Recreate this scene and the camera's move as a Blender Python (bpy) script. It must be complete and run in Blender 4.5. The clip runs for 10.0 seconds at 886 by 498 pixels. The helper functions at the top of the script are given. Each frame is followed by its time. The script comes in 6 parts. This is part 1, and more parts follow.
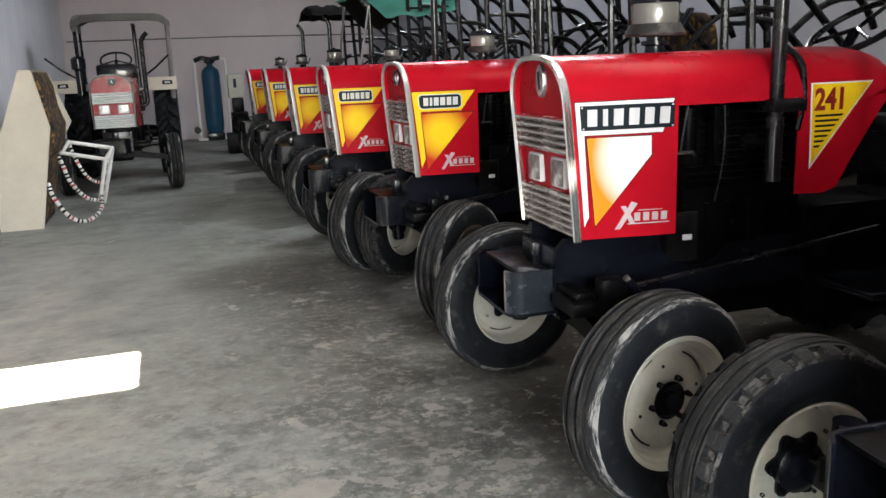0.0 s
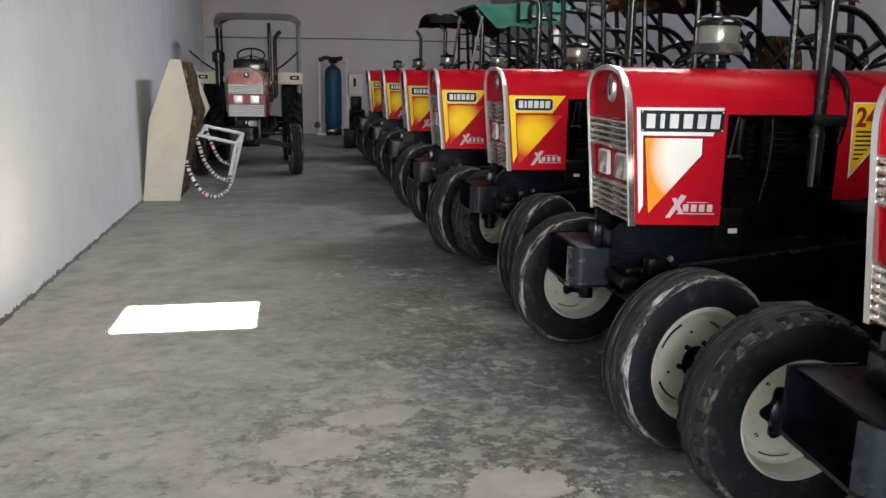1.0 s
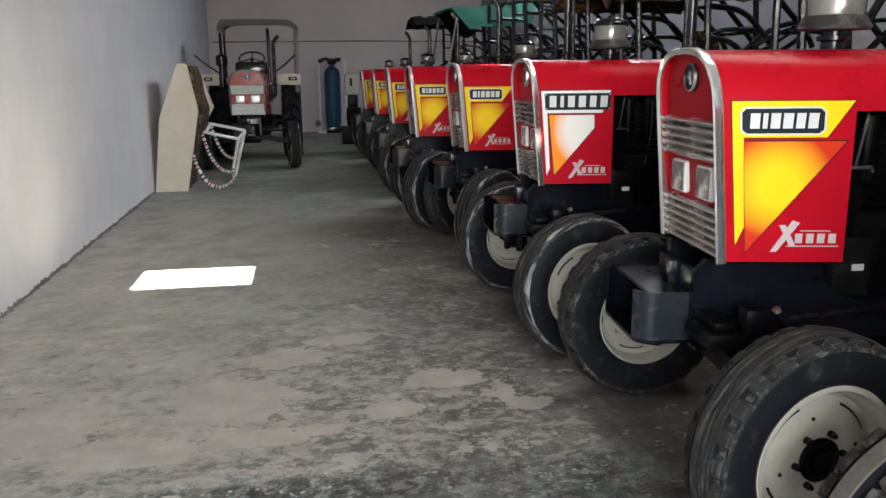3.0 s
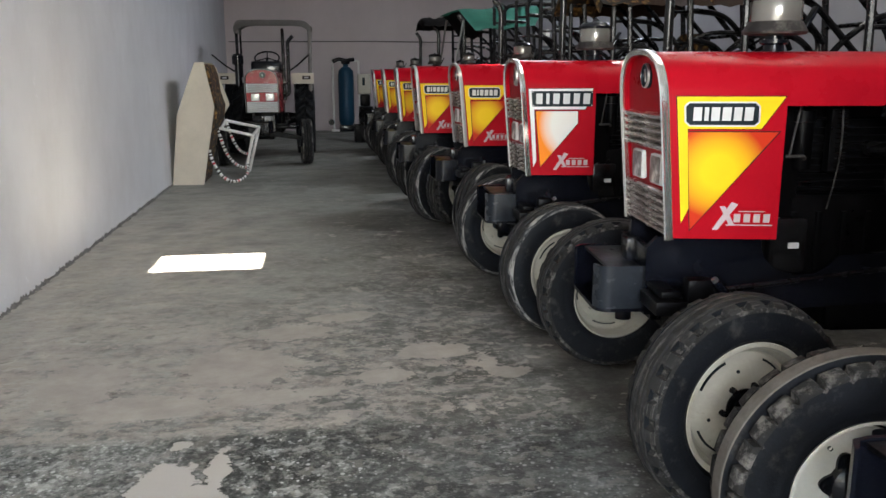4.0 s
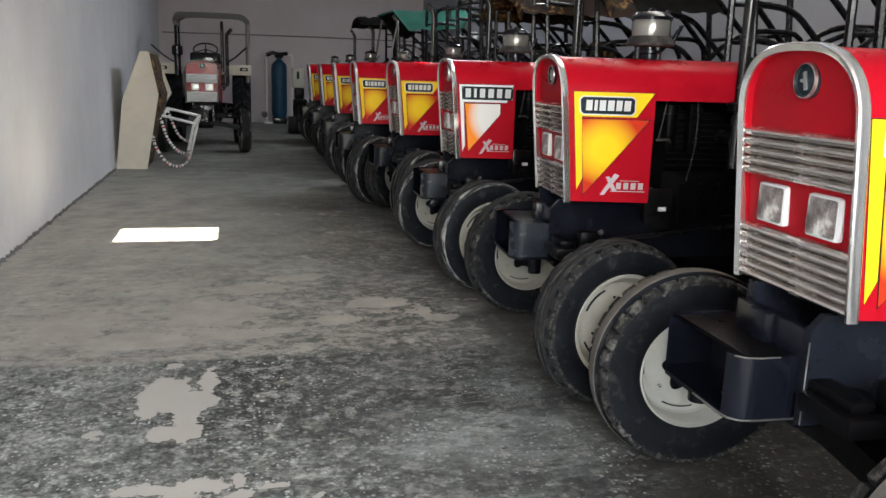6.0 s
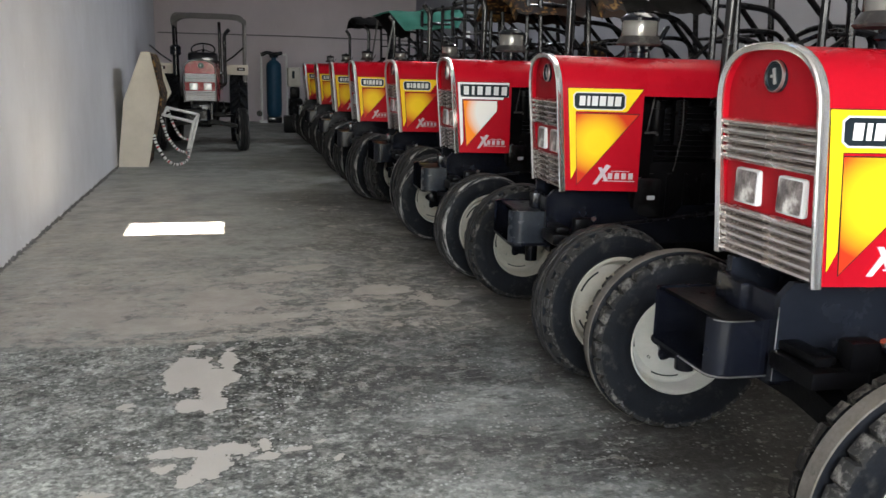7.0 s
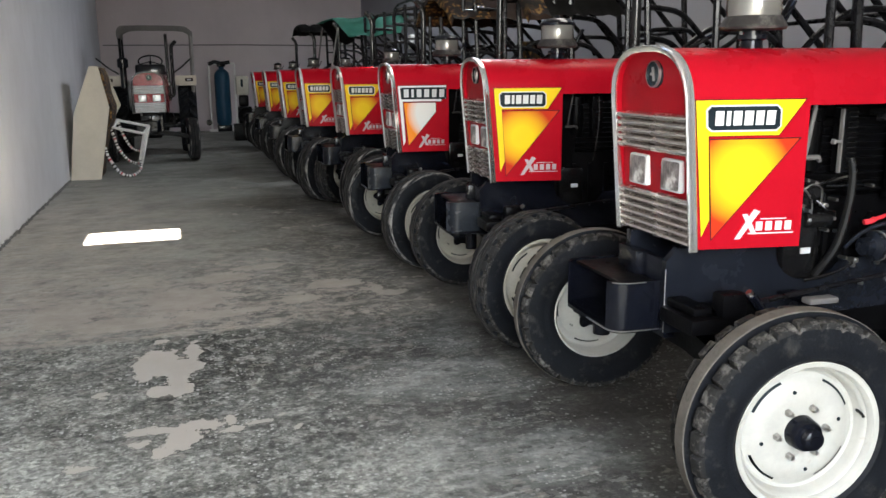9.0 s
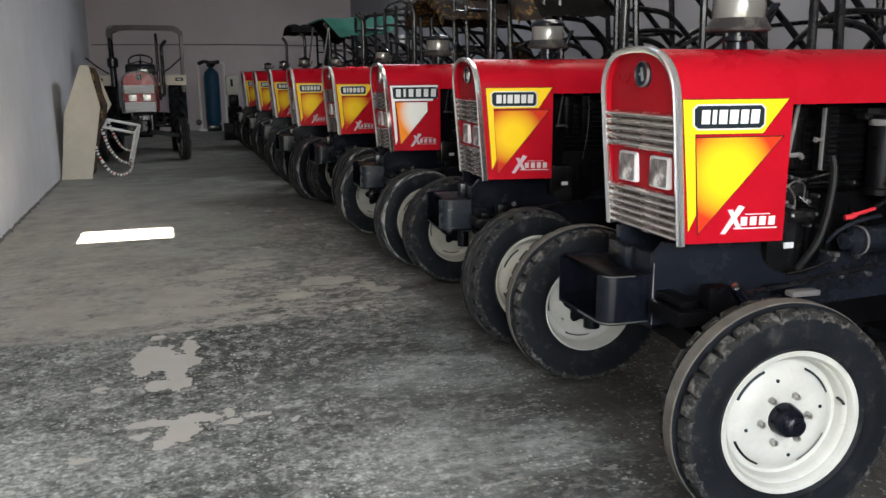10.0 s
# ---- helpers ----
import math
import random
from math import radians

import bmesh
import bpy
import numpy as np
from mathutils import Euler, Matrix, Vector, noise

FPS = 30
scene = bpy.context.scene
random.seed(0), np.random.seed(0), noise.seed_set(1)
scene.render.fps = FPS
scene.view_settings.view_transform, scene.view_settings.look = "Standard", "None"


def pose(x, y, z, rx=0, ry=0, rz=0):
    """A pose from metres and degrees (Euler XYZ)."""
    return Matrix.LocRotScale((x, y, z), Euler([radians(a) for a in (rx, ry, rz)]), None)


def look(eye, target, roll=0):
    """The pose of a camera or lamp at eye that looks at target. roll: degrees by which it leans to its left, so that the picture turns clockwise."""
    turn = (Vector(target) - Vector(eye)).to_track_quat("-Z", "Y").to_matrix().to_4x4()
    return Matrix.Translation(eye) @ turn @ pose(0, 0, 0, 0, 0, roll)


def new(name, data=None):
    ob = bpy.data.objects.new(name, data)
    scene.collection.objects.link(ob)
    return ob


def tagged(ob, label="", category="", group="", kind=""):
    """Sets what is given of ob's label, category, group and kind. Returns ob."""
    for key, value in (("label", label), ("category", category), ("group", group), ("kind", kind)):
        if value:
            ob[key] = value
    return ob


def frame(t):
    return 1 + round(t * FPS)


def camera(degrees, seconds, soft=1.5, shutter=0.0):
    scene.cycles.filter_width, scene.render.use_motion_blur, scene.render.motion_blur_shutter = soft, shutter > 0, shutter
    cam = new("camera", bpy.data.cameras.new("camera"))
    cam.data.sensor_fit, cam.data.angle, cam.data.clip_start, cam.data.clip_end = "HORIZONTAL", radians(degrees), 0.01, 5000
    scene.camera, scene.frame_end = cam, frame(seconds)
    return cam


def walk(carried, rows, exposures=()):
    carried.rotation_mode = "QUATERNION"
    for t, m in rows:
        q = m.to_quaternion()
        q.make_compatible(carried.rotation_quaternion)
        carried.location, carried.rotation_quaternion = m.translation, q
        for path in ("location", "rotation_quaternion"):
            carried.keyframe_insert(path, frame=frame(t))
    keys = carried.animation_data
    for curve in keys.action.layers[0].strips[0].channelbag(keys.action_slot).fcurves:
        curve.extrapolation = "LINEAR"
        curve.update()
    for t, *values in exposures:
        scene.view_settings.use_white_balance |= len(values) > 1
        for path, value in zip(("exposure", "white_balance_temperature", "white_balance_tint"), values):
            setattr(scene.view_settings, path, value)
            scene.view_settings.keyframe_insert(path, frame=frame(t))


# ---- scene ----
cam = camera(57.0, 10.0)
PATH = [
    (0, (1.641, -0.905, 1.38), (2.234, 0.952, 0.935), -2.2),
    (0.5, (1.633, -1.19, 1.365), (2.073, 0.713, 0.934), -2.0),
    (1, (1.585, -1.485, 1.351), (1.937, 0.438, 0.931), 0.8),
    (1.5, (1.662, -1.73, 1.346), (2.002, 0.195, 0.927), 2.0),
    (2, (1.742, -1.974, 1.34), (2.084, -0.048, 0.921), 1.5),
    (2.5, (1.702, -2.219, 1.331), (2.044, -0.294, 0.91), -0.3),
    (4, (1.777, -2.787, 1.312), (2.069, -0.853, 0.893), -0.1),
    (4.5, (1.637, -2.977, 1.304), (1.89, -1.037, 0.887), -0.3),
    (5, (1.571, -3.162, 1.304), (1.827, -1.225, 0.88), 0.8),
    (5.5, (1.602, -3.361, 1.302), (2.027, -1.452, 0.884), 2.2),
    (7, (1.448, -3.762, 1.292), (1.939, -1.87, 0.87), 1.5),
    (7.5, (1.464, -3.87, 1.297), (1.948, -1.976, 0.873), 2.1),
    (8, (1.499, -4.008, 1.293), (2.052, -2.132, 0.874), 2.7),
    (8.5, (1.484, -4.073, 1.306), (2.075, -2.209, 0.886), 0.6),
    (9, (1.424, -4.131, 1.31), (2.014, -2.266, 0.892), -0.5),
    (9.5, (1.391, -4.185, 1.314), (1.992, -2.325, 0.893), -0.6),
    (10, (1.381, -4.197, 1.309), (1.997, -2.34, 0.891), -0.4),
]
EXPOSURES = [(0, 5.70), (1, 5.34), (2, 5.2), (4, 5.02), (5, 5.15), (5.6, 4.93), (7, 4.88), (8, 4.98), (9, 4.85), (10, 4.65)]
SUN_POWER, DOOR_POWER = 3.6, 9.2
# daylight openings assumed in the unseen roof: x, y, width, depth, power
SKYLIGHTS = [(4.85, 1.7, 1.1, 2.6, 2.35), (5.55, 6.5, 0.6, 1.1, 3.8), (5.45, 10.6, 0.8, 2.4, 3.0)]
# sun patches: x, y, z, width, depth
SUN_SPOTS = [(0.98, 3.083, 0.0, 0.73, 0.505), (3.12, 3.60, 1.385, 0.18, 0.05), (2.80, 1.70, 0.652, 0.07, 0.04)]
walk(cam, [(t, look(e, g, r)) for t, e, g, r in PATH], EXPOSURES)

# ---- world and light ----
world = bpy.data.worlds.new("sky")
scene.world = world
world.use_nodes = True
wn = world.node_tree
sky = wn.nodes.new("ShaderNodeTexSky")
sky.sky_type = "NISHITA"
sky.sun_disc = False
SUN_ELEV, SUN_AZ = radians(62), radians(160)      # azimuth clockwise from +y
sky.sun_elevation, sky.sun_rotation = SUN_ELEV, SUN_AZ
wn.links.new(sky.outputs["Color"], wn.nodes["Background"].inputs["Color"])
wn.nodes["Background"].inputs["Strength"].default_value = 0.05

SUN_DIR = Vector((math.sin(SUN_AZ) * math.cos(SUN_ELEV), math.cos(SUN_AZ) * math.cos(SUN_ELEV), math.sin(SUN_ELEV)))
sun_data = bpy.data.lights.new("sun", "SUN")
sun_data.energy, sun_data.angle, sun_data.color = SUN_POWER, radians(0.5), (1.0, 0.92, 0.81)
sun = new("sun", sun_data)
sun.matrix_world = look(SUN_DIR * 30, (0, 0, 0))


def area(name, where, target, w, h, power, color):
    d = bpy.data.lights.new(name, "AREA")
    d.shape, d.size, d.size_y, d.energy, d.color = "RECTANGLE", w, h, power, color
    o = new(name, d)
    o.matrix_world = look(where, target)
    return o


# the room: x to the right of the bare wall, y along the row
ROOM_R, ROOM_B, ROOM_F, CEIL = 6.0, 17.1, -5.8, 4.6
DOOR = (0.15, 2.7, 3.4)                             # the wide front doorway: from x, to x, height
area("doorway_daylight", ((DOOR[0] + DOOR[1]) / 2, ROOM_F - 0.1, DOOR[2] * 0.69), ((DOOR[0] + DOOR[1]) / 2, 5, 0.4), DOOR[1] - DOOR[0], DOOR[2] * 0.6, DOOR_POWER, (1.0, 0.96, 0.89))
for x, y, w, d, power in SKYLIGHTS:
    area("skylight_daylight", (x, y, CEIL + 0.02), (x, y + 0.001, 0), w, d, power, (1.0, 0.96, 0.88) if y < 5 else (0.86, 0.92, 1.0))


# ---- materials ----
def nodes_of(name):
    m = bpy.data.materials.new(name)
    m.use_nodes = True
    return m, m.node_tree, m.node_tree.nodes["Principled BSDF"]


def add(nt, kind, **inputs):
    n = nt.nodes.new("ShaderNode" + kind)
    for k, v in inputs.items():
        n.inputs[k].default_value = v
    return n


def noise_of(nt, scale, detail=4.0, rough=0.6, coords=None):
    n = add(nt, "TexNoise", Scale=scale, Detail=detail, Roughness=rough)
    if coords is None:
        coords = nt.nodes.new("ShaderNodeTexCoord").outputs["Object"]
    nt.links.new(coords, n.inputs["Vector"])
    return n.outputs["Fac"]


def ramp(nt, fac, stops):
    r = nt.nodes.new("ShaderNodeValToRGB")
    els = r.color_ramp.elements
    els[0].position, els[0].color = stops[0][0], (*stops[0][1], 1)
    els[1].position, els[1].color = stops[-1][0], (*stops[-1][1], 1)
    for p, c in stops[1:-1]:
        e = els.new(p)
        e.color = (*c, 1)
    nt.links.new(fac, r.inputs["Fac"])
    return r.outputs["Color"]


def grey(v):
    return (v, v, v)


def mix(nt, fac, a, b, mode="MIX"):
    m = nt.nodes.new("ShaderNodeMix")
    m.data_type, m.blend_type = "RGBA", mode
    for sock, v in ((m.inputs[0], fac), (m.inputs[6], a), (m.inputs[7], b)):
        if isinstance(v, bpy.types.NodeSocket):
            nt.links.new(v, sock)
        elif isinstance(v, (int, float)):
            sock.default_value = v
        else:
            sock.default_value = (*v, 1)
    return m.outputs[2]


def bump(nt, bsdf, fac, strength, dist=0.01):
    b = add(nt, "Bump", Strength=strength, Distance=dist)
    nt.links.new(fac, b.inputs["Height"])
    nt.links.new(b.outputs["Normal"], bsdf.inputs["Normal"])


def surface(name, color, rough=0.5, metal=0.0, vary=0.25, scale=6.0, fine=60.0, relief=0.1, dust=None, dust_at=0.62, coat=0.0, spec=0.5):
    """A surface with stains at two scales, fine relief and, if given, a dust colour in patches."""
    m, nt, p = nodes_of(name)
    big, small = noise_of(nt, scale, 5), noise_of(nt, fine, 3)
    dark = tuple(c * (1 - vary) for c in color)
    light = tuple(min(1, c * (1 + vary * 0.6)) for c in color)
    col = ramp(nt, big, [(0.3, dark), (0.7, light)])
    col = mix(nt, 0.25, col, ramp(nt, small, [(0.35, dark), (0.65, light)]))
    if dust:
        col = mix(nt, ramp(nt, noise_of(nt, scale * 1.7, 7, 0.7), [(dust_at, grey(0.0)), (dust_at + 0.14, grey(0.85))]), col, dust)
    nt.links.new(col, p.inputs["Base Color"])
    nt.links.new(ramp(nt, big, [(0.3, grey(max(0.03, rough - 0.1))), (0.7, grey(min(1, rough + 0.12)))]), p.inputs["Roughness"])
    p.inputs["Metallic"].default_value = metal
    p.inputs["Specular IOR Level"].default_value = spec
    p.inputs["Coat Weight"].default_value = coat
    p.inputs["Coat Roughness"].default_value = 0.12
    if relief:
        bump(nt, p, small, relief, 0.004)
    return m


RED = surface("red_paint", (0.355, 0.0052, 0.0135), 0.30, 0, 0.10, 3, 90, 0.010, spec=0.035)
RED_DARK = surface("red_grille_paint", (0.29, 0.0062, 0.0125), 0.35, 0, 0.15, 4, 80, 0.03, spec=0.06)
TRIM = surface("satin_trim", (0.82, 0.815, 0.80), 0.20, 0.90, 0.06, 1.4, 200, 0.02)
CHROME = surface("polished_trim", (0.56, 0.555, 0.545), 0.34, 1.0, 0.12, 12, 160, 0.05)
SILVER = surface("grille_aluminium", (0.66, 0.61, 0.585), 0.22, 0.92, 0.2, 9, 120, 0.03, dust=(0.17, 0.11, 0.09), dust_at=0.60)
BLACK = surface("black_machine_paint", (0.0042, 0.0050, 0.0084), 0.18, 0, 0.3, 5, 70, 0.05, dust=(0.014, 0.014, 0.016), dust_at=0.64, spec=0.28)
FRAME_DUSTY = surface("dusty_blue_black_enamel", (0.013, 0.016, 0.021), 0.22, 0, 0.4, 6, 60, 0.05, dust=(0.040, 0.044, 0.049), dust_at=0.55, spec=0.3)
FRAME_PAINT = surface("blue_black_frame_enamel", (0.0098, 0.0118, 0.0170), 0.24, 0, 0.35, 4, 60, 0.05, dust=(0.022, 0.022, 0.023), dust_at=0.62, spec=0.28)
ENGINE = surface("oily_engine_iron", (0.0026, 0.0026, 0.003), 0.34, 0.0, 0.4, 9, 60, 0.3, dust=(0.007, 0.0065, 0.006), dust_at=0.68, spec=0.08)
TUBE = surface("black_tube_paint", (0.005, 0.005, 0.006), 0.27, 0.0, 0.3, 14, 80, 0.03, spec=0.24)
PIPE = surface("exhaust_pipe_black", (0.009, 0.0088, 0.009), 0.22, 0.0, 0.3, 10, 80, 0.04, spec=0.45)
RUBBER = surface("tyre_rubber", (0.0080, 0.0090, 0.0112), 0.5, 0, 0.35, 7, 120, 0.25, dust=(0.034, 0.033, 0.031), dust_at=0.55, spec=0.09)
RUBBER_BAND = surface("bald_tread_rubber", (0.105, 0.096, 0.084), 0.82, 0, 0.35, 12, 90, 0.4, dust=(0.045, 0.042, 0.04), dust_at=0.58, spec=0.15)
RUBBER_DUSTY = surface("dusty_shoulder_rubber", (0.019, 0.0185, 0.018), 0.8, 0, 0.4, 14, 90, 0.5, dust=(0.115, 0.109, 0.100), dust_at=0.50, spec=0.12)


def ring_rubber(name, dark, chalk, at, share):
    """Rubber with chalky scuffs drawn out round the wheel's axle (y)."""
    m, nt, p = nodes_of(name)
    co = nt.nodes.new("ShaderNodeTexCoord").outputs["Object"]
    sep = nt.nodes.new("ShaderNodeSeparateXYZ")
    nt.links.new(co, sep.inputs[0])
    turn = nt.nodes.new("ShaderNodeMath")
    turn.operation = "ARCTAN2"
    nt.links.new(sep.outputs["Z"], turn.inputs[0])
    nt.links.new(sep.outputs["X"], turn.inputs[1])
    size = nt.nodes.new("ShaderNodeVectorMath")
    size.operation = "LENGTH"
    nt.links.new(co, size.inputs[0])
    way = nt.nodes.new("ShaderNodeCombineXYZ")
    nt.links.new(turn.outputs[0], way.inputs["X"])
    for source, slot in ((size.outputs["Value"], "Y"), (sep.outputs["Y"], "Z")):
        k = nt.nodes.new("ShaderNodeMath")
        k.operation = "MULTIPLY"
        nt.links.new(source, k.inputs[0])
        k.inputs[1].default_value = 22
        nt.links.new(k.outputs[0], way.inputs[slot])
    scuff = noise_of(nt, 2.6, 8, 0.72, way.outputs[0])
    col = mix(nt, ramp(nt, scuff, [(at, grey(0.0)), (at + 0.09, grey(share))]), dark, chalk)
    col = mix(nt, ramp(nt, noise_of(nt, 16, 6, 0.7), [(0.5, grey(0.0)), (0.68, grey(0.5))]), col, tuple(c * 2.6 for c in dark))
    nt.links.new(col, p.inputs["Base Color"])
    p.inputs["Roughness"].default_value = 0.75
    p.inputs["Specular IOR Level"].default_value = 0.15
    bump(nt, p, noise_of(nt, 90, 3), 0.4, 0.004)
    return m


RUBBER_WORN = ring_rubber("worn_tread_rubber", (0.016, 0.0155, 0.0155), (0.12, 0.113, 0.104), 0.54, 0.5)
RUBBER_SCUFF = ring_rubber("scuffed_shoulder_rubber", (0.014, 0.0145, 0.016), (0.27, 0.26, 0.245), 0.49, 0.92)
CREAM = surface("cream_rim_paint", (0.42, 0.415, 0.375), 0.45, 0, 0.12, 8, 70, 0.05, dust=(0.32, 0.27, 0.2), dust_at=0.64, spec=0.3)
CREAM_DIRTY = surface("dusty_cream_rim_paint", (0.37, 0.355, 0.30), 0.55, 0, 0.15, 8, 70, 0.06, dust=(0.2, 0.17, 0.125), dust_at=0.6, spec=0.2)
WHITE = surface("white_paint", (0.74, 0.73, 0.70), 0.45, 0, 0.1, 6, 60, 0.05, dust=(0.4, 0.36, 0.3), dust_at=0.66)
PLATE_GREY = surface("plate_edge_silver", (0.55, 0.55, 0.55), 0.4, 0.0, 0.1, spec=0.15)
PLATE_BLACK = surface("plate_black", (0.012, 0.018, 0.022), 0.35, 0, 0.2, spec=0.08)
STICKER_WHITE = surface("sticker_white", (0.70, 0.70, 0.69), 0.42, 0, 0.06, spec=0.1)
STICKER_YELLOW = surface("sticker_yellow", (0.79, 0.52, 0.012), 0.42, 0, 0.06, spec=0.08)
STICKER_LINE = surface("sticker_black_line", (0.02, 0.012, 0.01), 0.45, 0, 0.2, spec=0.1)
STICKER_RED = surface("sticker_dark_red", (0.25, 0.012, 0.012), 0.45, 0, 0.2, spec=0.25)
HOSE = surface("black_rubber_hose", (0.007, 0.007, 0.007), 0.30, 0, 0.3, spec=0.22)
STEEL = surface("bare_steel", (0.48, 0.47, 0.45), 0.35, 1.0, 0.3, 10)
CABLE_RED = surface("red_cable_cap", (0.5, 0.02, 0.03), 0.45, 0, 0.15)
GREEN = surface("green_canopy_cloth", (0.05, 0.21, 0.155), 0.75, 0, 0.3, 4, 120, 0.3, spec=0.12)
GREY_CLOTH = surface("dusty_grey_canopy", (0.20, 0.188, 0.178), 0.7, 0, 0.3, 4, 80, 0.2, spec=0.15)
BROWN_CLOTH = surface("brown_canopy_cloth", (0.05, 0.03, 0.021), 0.8, 0, 0.4, 6, 80, 0.3, spec=0.1)
COLLAR = surface("dusty_black_collar", (0.03, 0.028, 0.027), 0.5, 0, 0.3, 9, 80, 0.1, dust=(0.10, 0.093, 0.085), dust_at=0.5, spec=0.2)
DARK_CLOTH = surface("dark_canopy_cloth", (0.007, 0.0065, 0.0065), 0.7, 0, 0.3, 4, 80, 0.2, spec=0.08)
# darker copy of TRIM: the weaker light on the far tractors is in its colour
TRIM_DULL = surface("dimmed_trim", (0.50, 0.49, 0.475), 0.36, 0.65, 0.15, 2, 160, 0.03)
# pinkish patches imitate the glare on the nose that faces the doorway
RED_GLARE = surface("glare_red_paint", (0.32, 0.012, 0.018), 0.24, 0, 0.2, 5, 70, 0.02, dust=(0.52, 0.30, 0.28), dust_at=0.60, spec=0.6, coat=1.0)
CREAM_MUDDY = surface("mud_covered_rim", (0.085, 0.072, 0.058), 0.75, 0, 0.35, 8, 70, 0.2, dust=(0.03, 0.026, 0.022), dust_at=0.58, spec=0.1)
DUSTY_GREY = surface("dusty_grey_paint", (0.14, 0.133, 0.128), 0.6, 0, 0.25, 6, 60, 0.08, dust=(0.12, 0.11, 0.10), dust_at=0.55, spec=0.2)
ENGINE_WET = surface("oily_black_paint", (0.006, 0.006, 0.0065), 0.2, 0.0, 0.3, 9, 60, 0.2, spec=0.4)
EMBLEM_DULL = surface("sticker_dull_grey", (0.46, 0.40, 0.41), 0.5, 0, 0.15, spec=0.08)
BLUE = surface("blue_vessel_resin", (0.010, 0.052, 0.098), 0.42, 0, 0.2, 5, 40, 0.1, spec=0.25)
CREAM_BOARD = surface("cream_canopy_skin", (0.61, 0.555, 0.46), 0.6, 0, 0.1, 5, 60, 0.08, dust=(0.42, 0.38, 0.3), dust_at=0.66, spec=0.2)


def printed_cloth():
    """Brown and yellow spotted upholstery."""
    m, nt, p = nodes_of("spotted_cloth")
    co = nt.nodes.new("ShaderNodeTexCoord").outputs["Object"]
    v = nt.nodes.new("ShaderNodeTexVoronoi")
    v.inputs["Scale"].default_value = 16
    nt.links.new(mix(nt, 0.2, co, noise_of(nt, 9, 3), "ADD"), v.inputs["Vector"])
    spots = ramp(nt, v.outputs["Distance"], [(0.2, (0.34, 0.20, 0.055)), (0.36, (0.09, 0.035, 0.012)), (0.5, (0.012, 0.008, 0.006))])
    nt.links.new(mix(nt, ramp(nt, noise_of(nt, 4, 3), [(0.52, grey(0)), (0.66, grey(0.5))]), spots, (0.22, 0.13, 0.04)), p.inputs["Base Color"])
    p.inputs["Roughness"].default_value = 0.85
    bump(nt, p, noise_of(nt, 300, 2), 0.3, 0.002)
    return m


SPOTTED = printed_cloth()


def fade(name, core, edge, at, reach, full=0.5):
    """A printed colour fade round one point of the sticker."""
    m, nt, p = nodes_of(name)
    co = nt.nodes.new("ShaderNodeTexCoord").outputs["Object"]
    d = nt.nodes.new("ShaderNodeVectorMath")
    d.operation = "DISTANCE"
    nt.links.new(co, d.inputs[0])
    d.inputs[1].default_value = at
    s = nt.nodes.new("ShaderNodeMath")
    s.operation = "DIVIDE"
    nt.links.new(d.outputs["Value"], s.inputs[0])
    s.inputs[1].default_value = reach
    mid = tuple((a * 0.6 + b * 0.4) for a, b in zip(core, edge))
    nt.links.new(ramp(nt, s.outputs[0], [(full, core), (0.5 + full / 2, mid), (1.0, edge)]), p.inputs["Base Color"])
    p.inputs["Roughness"].default_value = 0.42
    p.inputs["Specular IOR Level"].default_value = 0.08
    return m


FADE_YELLOW = fade("sticker_fade_yellow", (0.81, 0.53, 0.012), (0.50, 0.032, 0.010), (0.150, -0.25, 0.998), 0.158, 0.34)
FADE_WHITE = fade("sticker_fade_white", (0.73, 0.71, 0.66), (0.82, 0.24, 0.015), (0.275, -0.25, 1.05), 0.225, 0.68)


def glass_lens():
    """Ribbed lamp glass; the reflector's bright spots are painted into its colour."""
    m, nt, p = nodes_of("lamp_glass")
    nt.links.new(ramp(nt, noise_of(nt, 16, 4), [(0.38, (0.085, 0.072, 0.069)), (0.52, (0.235, 0.21, 0.20)), (0.66, (0.70, 0.69, 0.66))]), p.inputs["Base Color"])
    p.inputs["Roughness"].default_value = 0.34
    p.inputs["Metallic"].default_value = 0.2
    p.inputs["Coat Weight"].default_value = 0.1
    p.inputs["Coat Roughness"].default_value = 0.05
    w = nt.nodes.new("ShaderNodeTexWave")
    w.bands_direction = "Y"
    w.inputs["Scale"].default_value = 22
    nt.links.new(nt.nodes.new("ShaderNodeTexCoord").outputs["Object"], w.inputs["Vector"])
    bump(nt, p, mix(nt, 0.8, w.outputs["Fac"], noise_of(nt, 15, 2)), 0.22, 0.012)
    return m


LENS = glass_lens()
# near-white base stands in for daylight reflected by the facing headlights
LENS_BRIGHT = surface("glare_lamp_lens", (0.9, 0.89, 0.86), 0.3, 0.3, 0.05, 6, 60, 0.02)


def clear_bowl():
    m, nt, p = nodes_of("dusty_clear_plastic")
    p.inputs["Base Color"].default_value = (0.24, 0.235, 0.215, 1)
    p.inputs["Roughness"].default_value = 0.22
    p.inputs["Metallic"].default_value = 0.6
    bump(nt, p, noise_of(nt, 40, 3), 0.1, 0.003)
    return m


BOWL = clear_bowl()


